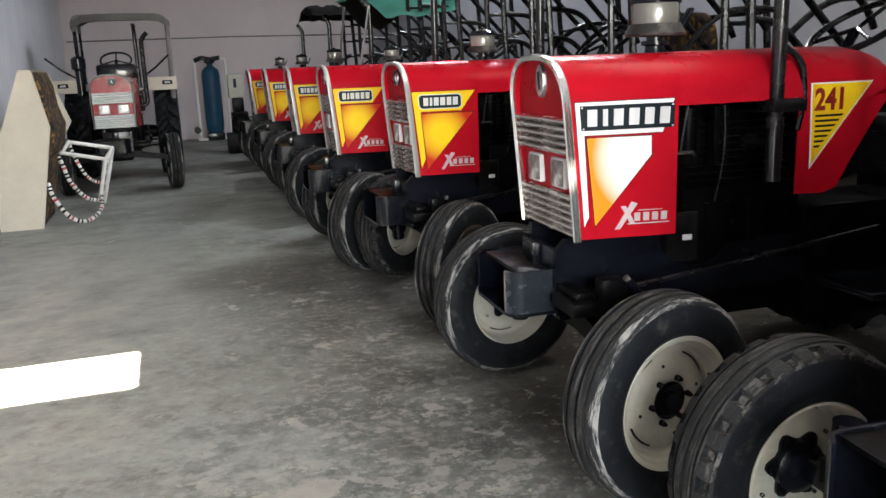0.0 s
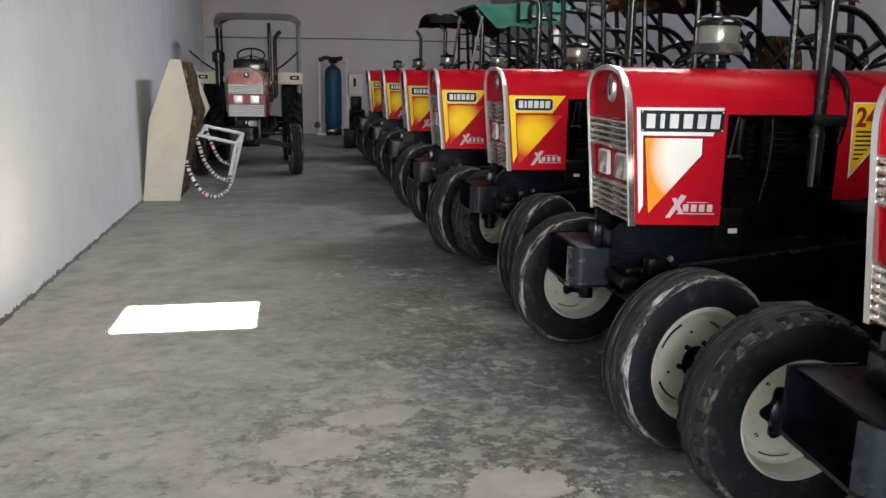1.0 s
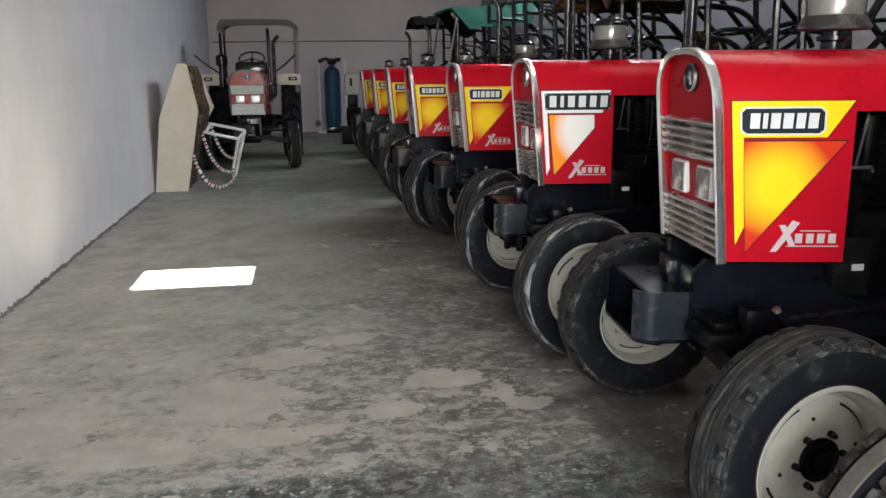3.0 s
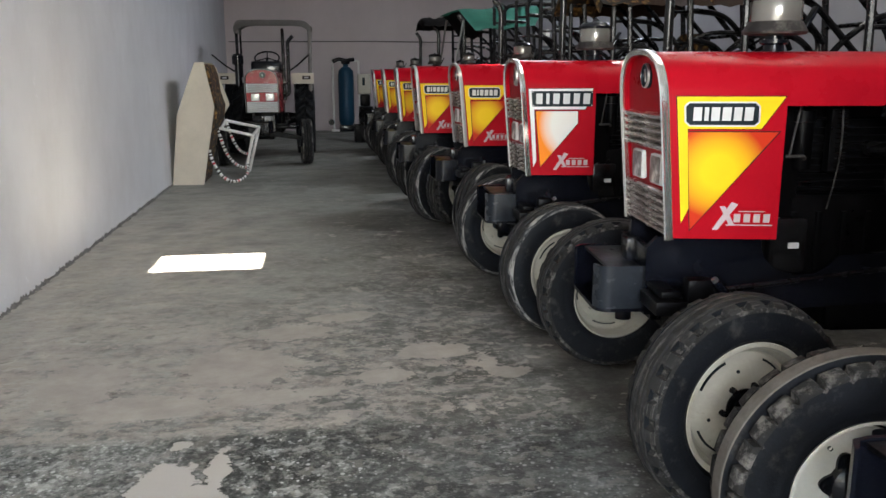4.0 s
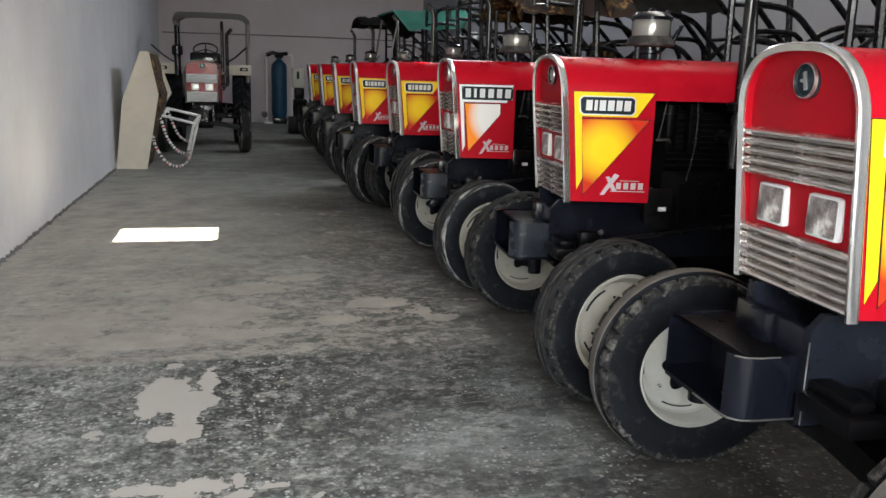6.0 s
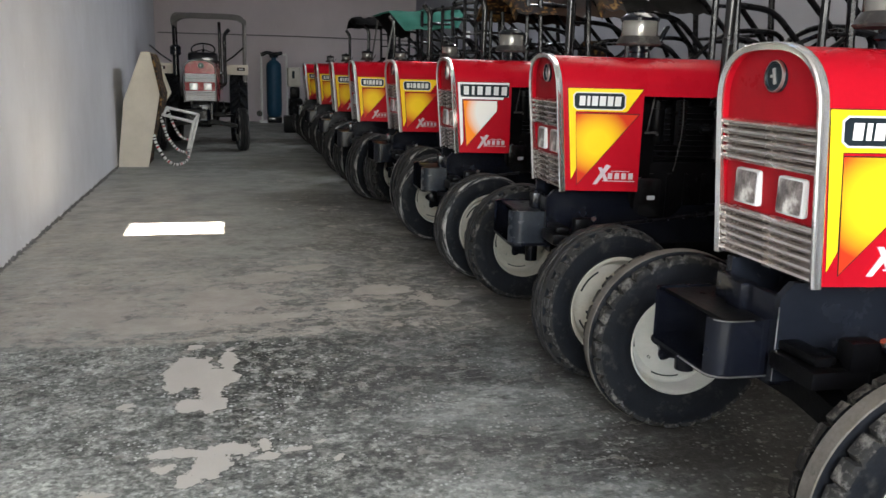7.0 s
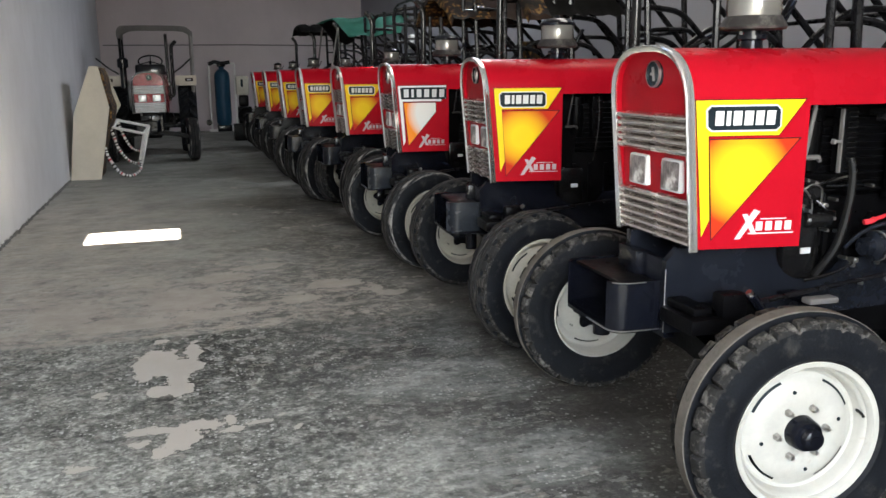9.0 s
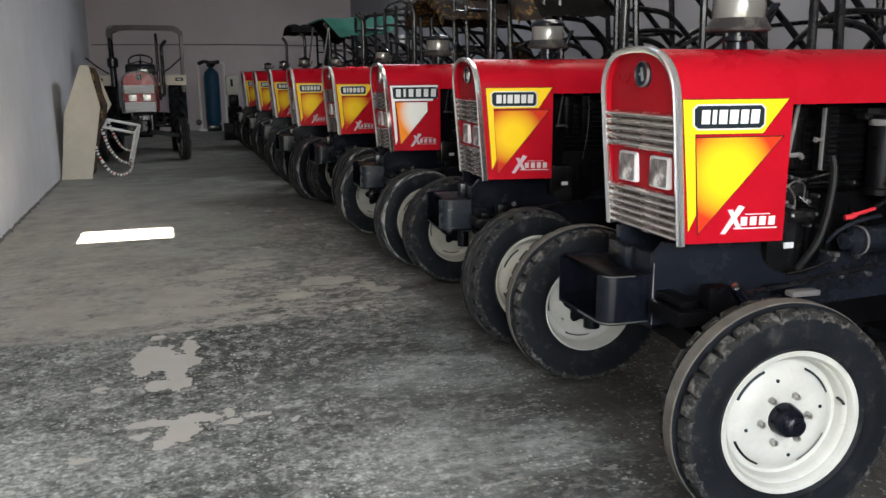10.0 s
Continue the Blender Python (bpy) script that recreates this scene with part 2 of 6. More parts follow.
def plaster(name, base, stain):
    m, nt, p = nodes_of(name)
    co = nt.nodes.new("ShaderNodeTexCoord").outputs["Object"]
    st = nt.nodes.new("ShaderNodeMapping")
    st.inputs["Scale"].default_value = (1.0, 1.0, 0.6)
    nt.links.new(co, st.inputs["Vector"])
    big, mid, fine = noise_of(nt, 0.7, 5), noise_of(nt, 2.2, 6, 0.65, st.outputs[0]), noise_of(nt, 45, 4)
    col = ramp(nt, big, [(0.3, tuple(c * 0.9 for c in base)), (0.7, base)])
    col = mix(nt, ramp(nt, mid, [(0.44, grey(0)), (0.70, grey(0.5))]), col, stain)
    col = mix(nt, ramp(nt, noise_of(nt, 5, 8, 0.75), [(0.63, grey(0)), (0.70, grey(0.5))]), col, tuple(min(1, c * 1.25) for c in base))
    nt.links.new(col, p.inputs["Base Color"])
    p.inputs["Roughness"].default_value = 0.95
    p.inputs["Specular IOR Level"].default_value = 0.05
    both = mix(nt, 0.5, fine, noise_of(nt, 6, 4))
    bump(nt, p, both, 0.35, 0.012)
    return m


WALL_PAINT = plaster("grey_wall_plaster", (0.76, 0.76, 0.78), (0.61, 0.60, 0.612))
WALL_BACK = plaster("mauve_wall_plaster", (0.62, 0.555, 0.565), (0.52, 0.465, 0.475))
WALL_BLUE = plaster("bluish_wall_plaster", (0.36, 0.36, 0.39), (0.30, 0.30, 0.325))
CEILING = plaster("ceiling_plaster", (0.45, 0.44, 0.43), (0.36, 0.35, 0.34))


def concrete():
    """Worn grey floor: a dark polished base, a pale skin that has flaked off in islands, and pale specks near the doorway."""
    m, nt, p = nodes_of("worn_concrete")
    co = nt.nodes.new("ShaderNodeTexCoord").outputs["Object"]
    sep = nt.nodes.new("ShaderNodeSeparateXYZ")
    nt.links.new(co, sep.inputs[0])

    def calc(op, a, b=0.0, c=0.0):
        n = nt.nodes.new("ShaderNodeMath")
        n.operation = op
        for s, v in zip(n.inputs, (a, b, c)):
            if isinstance(v, bpy.types.NodeSocket):
                nt.links.new(v, s)
            else:
                s.default_value = v
        return n.outputs[0]

    def rise(v, lo, hi):
        n = nt.nodes.new("ShaderNodeMapRange")
        n.interpolation_type = "SMOOTHSTEP"
        nt.links.new(v, n.inputs["Value"])
        n.inputs["From Min"].default_value, n.inputs["From Max"].default_value = lo, hi
        return n.outputs["Result"]

    stretch = nt.nodes.new("ShaderNodeMapping")
    stretch.inputs["Scale"].default_value = (0.95, 1.05, 1)
    nt.links.new(co, stretch.inputs["Vector"])
    sv = stretch.outputs[0]
    x, y = sep.outputs["X"], sep.outputs["Y"]
    big, mid, fine, grit = noise_of(nt, 0.5, 5, 0.6, co), noise_of(nt, 2.4, 9, 0.68, sv), noise_of(nt, 24, 7, 0.72, co), noise_of(nt, 130, 3, 0.6, co)
    # trowelled base: cloudy, darker and rougher towards the doorway
    far = rise(y, 2.2, 5.0)
    base = ramp(nt, big, [(0.38, (0.165, 0.176, 0.163)), (0.62, (0.275, 0.285, 0.262))])
    base = mix(nt, calc("MULTIPLY", ramp(nt, mid, [(0.49, grey(0.0)), (0.58, grey(0.7))]), calc("SUBTRACT", 1.0, calc("MULTIPLY", far, 0.5))), base, (0.10, 0.106, 0.10))
    streak = nt.nodes.new("ShaderNodeMapping")
    streak.inputs["Scale"].default_value = (0.6, 1.8, 1)
    streak.inputs["Rotation"].default_value = (0, 0, radians(7))
    nt.links.new(co, streak.inputs["Vector"])
    base = mix(nt, ramp(nt, noise_of(nt, 1.2, 6, 0.6, streak.outputs[0]), [(0.50, grey(0)), (0.60, grey(0.55))]), base, (0.24, 0.245, 0.228))
    near = calc("SUBTRACT", 1.0, rise(calc("ADD", y, calc("MULTIPLY", mid, 0.5)), 0.34, 0.44))
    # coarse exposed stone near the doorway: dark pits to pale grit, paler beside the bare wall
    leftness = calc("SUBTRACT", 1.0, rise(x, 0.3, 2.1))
    patch = calc("MULTIPLY", calc("SUBTRACT", noise_of(nt, 1.7, 8, 0.68, sv), 0.53), 0.42)
    for cx, cy, rx, ry, amount in ((1.9, -0.35, 0.7, 0.5, -0.06), (0.75, -0.25, 0.35, 0.30, -0.05), (2.2, -1.65, 0.55, 0.5, 0.08), (0.8, -1.3, 0.6, 0.4, 0.05), (0.25, -0.3, 0.25, 0.6, 0.05), (2.3, -0.75, 0.35, 0.25, 0.06)):
        dx, dy = calc("DIVIDE", calc("SUBTRACT", x, cx), rx), calc("DIVIDE", calc("SUBTRACT", y, cy), ry)
        blot = calc("SUBTRACT", 1.0, rise(calc("ADD", calc("SQRT", calc("ADD", calc("MULTIPLY", dx, dx), calc("MULTIPLY", dy, dy))), calc("SUBTRACT", mid, 0.5)), 0.4, 1.2))
        patch = calc("ADD", patch, calc("MULTIPLY", blot, amount))
    both = calc("ADD", calc("MULTIPLY", noise_of(nt, 13, 10, 0.72, co), 0.48), calc("MULTIPLY", noise_of(nt, 36, 5, 0.72, co), 0.52))
    stone = calc("ADD", both, calc("ADD", patch, calc("MULTIPLY", leftness, 0.072)))
    gravel = ramp(nt, stone, [(0.41, (0.024, 0.027, 0.025)), (0.47, (0.062, 0.066, 0.061)), (0.53, (0.145, 0.152, 0.142)), (0.59, (0.25, 0.258, 0.245)), (0.68, (0.42, 0.428, 0.405))])
    drag = nt.nodes.new("ShaderNodeMapping")
    drag.inputs["Scale"].default_value = (0.55, 1.25, 1)
    drag.inputs["Rotation"].default_value = (0, 0, radians(-24))
    nt.links.new(co, drag.inputs["Vector"])
    soft = calc("ADD", calc("MULTIPLY", noise_of(nt, 1.7, 5, 0.55, drag.outputs[0]), 0.6), calc("MULTIPLY", noise_of(nt, 9.0, 11, 0.74, drag.outputs[0]), 0.4))
    cloudy = ramp(nt, calc("ADD", soft, calc("MULTIPLY", patch, 0.35)), [(0.41, (0.034, 0.034, 0.033)), (0.47, (0.066, 0.069, 0.067)), (0.53, (0.128, 0.137, 0.134)), (0.62, (0.25, 0.265, 0.26))])
    flecks = calc("MULTIPLY", rise(noise_of(nt, 20, 8, 0.68, drag.outputs[0]), 0.565, 0.58), ramp(nt, noise_of(nt, 4.5, 5, 0.6, co), [(0.42, grey(0.2)), (0.58, grey(0.95))]))
    cloudy = mix(nt, flecks, cloudy, (0.27, 0.278, 0.268))
    scratch = nt.nodes.new("ShaderNodeMapping")
    scratch.inputs["Scale"].default_value = (4, 55, 1)
    scratch.inputs["Rotation"].default_value = (0, 0, radians(-18))
    nt.links.new(co, scratch.inputs["Vector"])
    cloudy = mix(nt, calc("MULTIPLY", rise(noise_of(nt, 1.0, 3, 0.5, scratch.outputs[0]), 0.66, 0.69), 0.6), cloudy, (0.30, 0.305, 0.295))
    cloudy = mix(nt, calc("MULTIPLY", calc("SUBTRACT", 1.0, rise(noise_of(nt, 17, 9, 0.70, drag.outputs[0]), 0.39, 0.43)), 0.75), cloudy, (0.026, 0.026, 0.025))
    smooth_side = rise(calc("ADD", x, calc("MULTIPLY", mid, 0.8)), 2.0, 2.9)
    gravel = mix(nt, smooth_side, gravel, cloudy)
    base = mix(nt, near, base, gravel)
    # paler zone by the bare wall; bounce from the sun patch is painted in
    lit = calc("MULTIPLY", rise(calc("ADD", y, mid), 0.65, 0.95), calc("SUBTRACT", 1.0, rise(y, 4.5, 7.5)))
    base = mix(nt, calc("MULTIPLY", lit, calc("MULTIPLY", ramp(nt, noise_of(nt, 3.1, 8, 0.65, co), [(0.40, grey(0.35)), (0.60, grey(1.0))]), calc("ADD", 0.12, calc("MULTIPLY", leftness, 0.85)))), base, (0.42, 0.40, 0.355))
    # brown dirt beside the row, with the tractors' shade painted into it
    shaded_soil = ramp(nt, noise_of(nt, 1.9, 8, 0.68, co), [(0.42, grey(0.85)), (0.58, grey(0.25))])
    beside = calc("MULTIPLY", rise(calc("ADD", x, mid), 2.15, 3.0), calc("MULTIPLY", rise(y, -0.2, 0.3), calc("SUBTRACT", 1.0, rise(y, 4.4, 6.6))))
    base = mix(nt, calc("MULTIPLY", shaded_soil, beside), base, (0.068, 0.062, 0.055))
    # browner blot: cast shade from the row put into the colour with grime
    sx, sy = calc("DIVIDE", calc("SUBTRACT", x, 2.3), 0.75), calc("DIVIDE", calc("SUBTRACT", y, 4.25), 1.0)
    shade_blot = calc("SUBTRACT", 1.0, rise(calc("ADD", calc("SQRT", calc("ADD", calc("MULTIPLY", sx, sx), calc("MULTIPLY", sy, sy))), calc("MULTIPLY", calc("SUBTRACT", mid, 0.5), 2.2)), 0.55, 1.15))
    base = mix(nt, calc("MULTIPLY", shade_blot, 0.5), base, (0.072, 0.065, 0.058))
    # shadow under the tractors, painted as a near-black brown
    under_shade = calc("MULTIPLY", rise(calc("ADD", x, calc("MULTIPLY", mid, 0.8)), 2.95, 3.4), ramp(nt, noise_of(nt, 2.2, 8, 0.7, co), [(0.35, grey(0.95)), (0.62, grey(0.6))]))
    bare = calc("MULTIPLY", calc("MULTIPLY", rise(y, 0.08, 0.16), calc("SUBTRACT", 1.0, rise(calc("ADD", y, mid), 1.7, 2.5))), calc("MULTIPLY", rise(calc("ADD", x, mid), 1.55, 2.2), calc("SUBTRACT", 1.0, rise(x, 2.5, 2.9))))
    base = mix(nt, calc("MULTIPLY", bare, ramp(nt, noise_of(nt, 6, 8, 0.7, sv), [(0.40, grey(0.9)), (0.58, grey(0.25))])), base, (0.098, 0.102, 0.096))
    coat = calc("MULTIPLY", calc("MULTIPLY", rise(y, 0.10, 0.18), calc("SUBTRACT", 1.0, rise(calc("ADD", y, mid), 1.2, 2.3))), calc("SUBTRACT", 1.0, rise(calc("ADD", x, mid), 2.2, 2.9)))
    worn_off = ramp(nt, noise_of(nt, 4.2, 12, 0.66, sv), [(0.497, grey(0.0)), (0.512, grey(0.85))])
    base = mix(nt, calc("MULTIPLY", coat, worn_off), base, (0.325, 0.300, 0.268))
    calm = calc("SUBTRACT", 1.0, calc("MULTIPLY", calc("MULTIPLY", near, smooth_side), 0.55))
    chips = ramp(nt, noise_of(nt, 13, 8, 0.7, co), [(0.53, grey(0)), (0.57, grey(0.6))])
    base = mix(nt, calc("MULTIPLY", calm, calc("MULTIPLY", chips, calc("SUBTRACT", 1.0, far))), base, (0.31, 0.314, 0.297))
    pits = ramp(nt, noise_of(nt, 12, 9, 0.72, co), [(0.41, grey(0.8)), (0.47, grey(0))])
    base = mix(nt, calc("MULTIPLY", calc("MULTIPLY", calm, pits), calc("ADD", calc("MULTIPLY", near, 0.3), calc("MULTIPLY", calc("SUBTRACT", 1.0, far), 0.28))), base, (0.038, 0.042, 0.04))
    base = mix(nt, calc("MULTIPLY", calm, ramp(nt, fine, [(0.52, grey(0)), (0.60, grey(0.35))])), base, (0.33, 0.33, 0.31))
    # pale skin left in ragged islands, most of it between y 0.2 and 3
    band = calc("MULTIPLY", rise(y, 0.0, 0.3), calc("SUBTRACT", 1.0, rise(y, 0.9, 2.2)))
    flakes, small = noise_of(nt, 3.0, 13, 0.70, sv), noise_of(nt, 9.5, 9, 0.72, sv)
    keep = calc("MAXIMUM", rise(calc("SUBTRACT", calc("ADD", calc("SUBTRACT", flakes, calc("MULTIPLY", near, 0.08)), calc("MULTIPLY", band, 0.045)), calc("MULTIPLY", under_shade, 0.2)), 0.61, 0.622),
                rise(calc("SUBTRACT", calc("ADD", calc("SUBTRACT", small, calc("MULTIPLY", near, 0.03)), calc("MULTIPLY", band, 0.085)), calc("MULTIPLY", under_shade, 0.2)), 0.655, 0.67))
    scaled = nt.nodes.new("ShaderNodeMapping")
    scaled.inputs["Scale"].default_value = (0.85, 1.1, 1)
    nt.links.new(co, scaled.inputs["Vector"])
    shards = noise_of(nt, 11, 6, 0.60, scaled.outputs[0])
    scatter = calc("MULTIPLY", calc("MULTIPLY", rise(y, -1.2, 0.5), calc("SUBTRACT", 1.0, rise(y, 1.3, 2.6))), calc("SUBTRACT", 1.0, rise(x, 2.5, 3.0)))
    keep = calc("MAXIMUM", keep, calc("MULTIPLY", calc("MULTIPLY", 0.62, calc("SUBTRACT", 1.0, calc("MULTIPLY", near, 0.55))), rise(calc("ADD", shards, calc("MULTIPLY", scatter, 0.075)), 0.612, 0.632)))
    gouge = calc("MULTIPLY", calc("SUBTRACT", 1.0, rise(calc("SUBTRACT", shards, calc("MULTIPLY", scatter, -0.01)), 0.36, 0.41)), scatter)
    base = mix(nt, calc("MULTIPLY", gouge, 0.5), base, (0.05, 0.053, 0.05))
    skin = ramp(nt, noise_of(nt, 7, 6, 0.7, co), [(0.3, (0.30, 0.272, 0.235)), (0.7, (0.41, 0.38, 0.335))])
    warp = calc("MULTIPLY", calc("SUBTRACT", noise_of(nt, 15, 8, 0.62, co), 0.5), 1.3)
    shift = nt.nodes.new("ShaderNodeTexNoise")
    shift.inputs["Scale"].default_value, shift.inputs["Detail"].default_value, shift.inputs["Roughness"].default_value = 11, 7, 0.68
    nt.links.new(co, shift.inputs["Vector"])
    offs = nt.nodes.new("ShaderNodeSeparateColor")
    nt.links.new(shift.outputs["Color"], offs.inputs[0])
    xw = calc("ADD", x, calc("MULTIPLY", calc("SUBTRACT", offs.outputs[0], 0.5), 0.14))
    yw = calc("ADD", y, calc("MULTIPLY", calc("SUBTRACT", offs.outputs[1], 0.5), 0.16))
    lobes = None
    for cx, cy, rx, ry in ((1.235, -0.27, 0.105, 0.20), (1.185, -0.40, 0.045, 0.12), (1.402, -0.17, 0.036, 0.17), (1.37, -0.36, 0.075, 0.10), (1.325, -0.52, 0.05, 0.10), (1.30, -0.64, 0.095, 0.085), (1.246, 0.055, 0.035, 0.04), (1.335, -0.30, 0.05, 0.05),
                           (1.205, -1.05, 0.055, 0.034), (1.30, -1.065, 0.06, 0.045), (1.405, -1.06, 0.085, 0.06), (1.345, -1.17, 0.065, 0.08), (1.28, -1.25, 0.04, 0.05), (1.20, -1.17, 0.042, 0.03), (1.525, -1.04, 0.026, 0.06), (1.53, -1.13, 0.05, 0.028), (1.64, -1.09, 0.05, 0.024), (1.715, -1.05, 0.02, 0.024), (1.775, -1.19, 0.02, 0.024), (1.015, -0.615, 0.04, 0.03), (1.0, -1.30, 0.05, 0.04),
                           (1.86, 1.57, 0.16, 0.08), (2.30, 0.95, 0.17, 0.12), (2.03, 0.64, 0.13, 0.08), (2.58, 0.62, 0.10, 0.07), (1.38, 0.86, 0.24, 0.26), (1.05, 0.43, 0.26, 0.13), (1.62, 1.34, 0.19, 0.14), (1.50, 0.47, 0.20, 0.08), (1.74, 0.50, 0.08, 0.05), (0.72, 0.75, 0.20, 0.22)):
        dx, dy = calc("DIVIDE", calc("SUBTRACT", xw, cx), rx), calc("DIVIDE", calc("SUBTRACT", yw, cy), ry)
        d = calc("ADD", calc("SQRT", calc("ADD", calc("MULTIPLY", dx, dx), calc("MULTIPLY", dy, dy))), warp)
        lobes = d if lobes is None else calc("MINIMUM", lobes, d)
    island = calc("SUBTRACT", 1.0, rise(lobes, 0.99, 1.05))
    mottle = ramp(nt, noise_of(nt, 8.5, 9, 0.70, scaled.outputs[0]), [(0.36, grey(0.62)), (0.50, grey(0.98)), (0.64, grey(1.28))])
    base = mix(nt, calc("SUBTRACT", 0.85, calc("MULTIPLY", rise(y, 0.8, 2.6), 0.5)), base, mottle, "MULTIPLY")
    base = mix(nt, 1.0, base, mix(nt, near, (1.02, 1.0, 0.965), (1.0, 1.0, 0.965)), "MULTIPLY")
    # the painted shadow under the row goes over everything so far
    base = mix(nt, under_shade, base, (0.030, 0.025, 0.021))
    # broken stone chips, each with its own tone
    chip = nt.nodes.new("ShaderNodeTexVoronoi")
    chip.inputs["Scale"].default_value = 62
    wobble = nt.nodes.new("ShaderNodeMixRGB")
    wobble.blend_type = "ADD"
    wobble.inputs["Fac"].default_value = 0.035
    nt.links.new(co, wobble.inputs[1])
    nt.links.new(shift.outputs["Color"], wobble.inputs[2])
    nt.links.new(wobble.outputs[0], chip.inputs["Vector"])
    tone = nt.nodes.new("ShaderNodeSeparateColor")
    nt.links.new(chip.outputs["Color"], tone.inputs[0])
    chip_tone = ramp(nt, tone.outputs[0], [(0.0, grey(0.56)), (0.45, grey(0.93)), (0.80, grey(1.18)), (1.0, grey(1.6))])
    rough_zone = calc("ADD", calc("MULTIPLY", near, calc("SUBTRACT", 0.95, calc("MULTIPLY", smooth_side, 0.5))), calc("MULTIPLY", bare, 0.45))
    base = mix(nt, rough_zone, base, chip_tone, "MULTIPLY")
    # a dark crack where the skin breaks off, its edge shadow painted in
    rim_line = calc("MULTIPLY", calc("SUBTRACT", 1.0, rise(lobes, 1.06, 1.22)), calc("MULTIPLY", near, 0.55))
    base = mix(nt, rim_line, base, (0.055, 0.057, 0.054))
    skin_at = calc("MAXIMUM", keep, island)
    skin = mix(nt, calc("MULTIPLY", island, calc("SUBTRACT", 1.0, rise(y, 0.1, 0.4))), skin, (0.44, 0.415, 0.37))
    col = mix(nt, skin_at, base, skin)
    # pale grit exposed near the doorway, in clusters
    cluster = ramp(nt, noise_of(nt, 3.5, 6, 0.7, co), [(0.46, grey(0.1)), (0.58, grey(1))])

    def pebbles(scale, size, share):
        v = nt.nodes.new("ShaderNodeTexVoronoi")
        v.inputs["Scale"].default_value = scale
        nt.links.new(co, v.inputs["Vector"])
        pick = nt.nodes.new("ShaderNodeSeparateColor")
        nt.links.new(v.outputs["Color"], pick.inputs[0])
        return calc("MULTIPLY", calc("SUBTRACT", 1.0, rise(v.outputs["Distance"], size, size + 0.12)), rise(pick.outputs[0], 1 - share, 1 - share + 0.1))
    speck = calc("MULTIPLY", pebbles(58, 0.25, 0.36), calc("MULTIPLY", near, cluster))
    coarse = calc("MULTIPLY", pebbles(34, 0.22, 0.25), calc("MULTIPLY", near, calc("ADD", 0.35, calc("MULTIPLY", cluster, 0.65))))
    col = mix(nt, calc("MULTIPLY", calc("MULTIPLY", calc("MAXIMUM", speck, coarse), calc("SUBTRACT", 0.85, calc("MULTIPLY", smooth_side, 0.35))), calc("SUBTRACT", 1.0, skin_at)), col, (0.55, 0.555, 0.535))
    col = mix(nt, 0.06, col, ramp(nt, grit, [(0.3, (0.04, 0.04, 0.04)), (0.7, (0.30, 0.29, 0.27))]))
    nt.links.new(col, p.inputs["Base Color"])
    nt.links.new(ramp(nt, mid, [(0.35, grey(0.45)), (0.7, grey(0.75))]), p.inputs["Roughness"])
    p.inputs["Specular IOR Level"].default_value = 0.3
    h = calc("ADD", calc("MULTIPLY", skin_at, 0.6), calc("ADD", calc("MULTIPLY", fine, 0.35), calc("MULTIPLY", grit, 0.2)))
    bump(nt, p, h, 0.6, 0.008)
    return m


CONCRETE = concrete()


# ---- mesh helpers ----
def finish(name, bm, material, parent=None, label="", smooth=40):
    bmesh.ops.recalc_face_normals(bm, faces=bm.faces[:])
    me = bpy.data.meshes.new(name)
    bm.to_mesh(me)
    bm.free()
    if smooth:
        me.polygons.foreach_set("use_smooth", [True] * len(me.polygons))
        me.set_sharp_from_angle(angle=radians(smooth))
    for m in material if isinstance(material, (list, tuple)) else [material]:
        me.materials.append(m)
    ob = new(name, me)
    ob.parent = parent
    if label:
        ob["label"] = label
    return ob


def part(name, bm, material, parent, label="", smooth=40):
    return finish(name, bm, material, parent, label, smooth)


def again(ob, parent, m=None):
    """The same mesh once more, as a part of another thing."""
    o = new(ob.name.split(".")[0], ob.data)
    o.parent = parent
    o.matrix_basis = m if m is not None else ob.matrix_basis.copy()
    if "label" in ob:
        o["label"] = ob["label"]
    return o


def box(bm, x0, x1, y0, y1, z0, z1, bevel=0.0, m=None):
    vs = [bm.verts.new((x, y, z)) for x in (x0, x1) for y in (y0, y1) for z in (z0, z1)]
    fs = [bm.faces.new([vs[i] for i in f]) for f in ((0, 1, 3, 2), (4, 6, 7, 5), (0, 4, 5, 1), (2, 3, 7, 6), (0, 2, 6, 4), (1, 5, 7, 3))]
    if bevel:
        es = list({e for f in fs for e in f.edges})
        out = bmesh.ops.bevel(bm, geom=es, offset=bevel, segments=2, affect="EDGES", profile=0.6)
        vs = list({v for f in out["faces"] for v in f.verts} | {v for v in vs if v.is_valid})
    if m is not None:
        bmesh.ops.transform(bm, matrix=m, verts=[v for v in vs if v.is_valid])
    return bm


def boxed(*a, **k):
    return box(bmesh.new(), *a, **k)


def prism(bm, outline, lo, hi, axis="y"):
    """A plate with a straight-sided outline. axis y: outline is (x, z); x: (y, z); z: (x, y)."""
    def at(p, d):
        return {"y": (p[0], d, p[1]), "x": (d, p[0], p[1]), "z": (p[0], p[1], d)}[axis]
    a = [bm.verts.new(at(p, lo)) for p in outline]
    b = [bm.verts.new(at(p, hi)) for p in outline]
    bm.faces.new(a)
    bm.faces.new(b)
    n = len(a)
    for i in range(n):
        bm.faces.new((a[i], a[(i + 1) % n], b[(i + 1) % n], b[i]))
    return bm


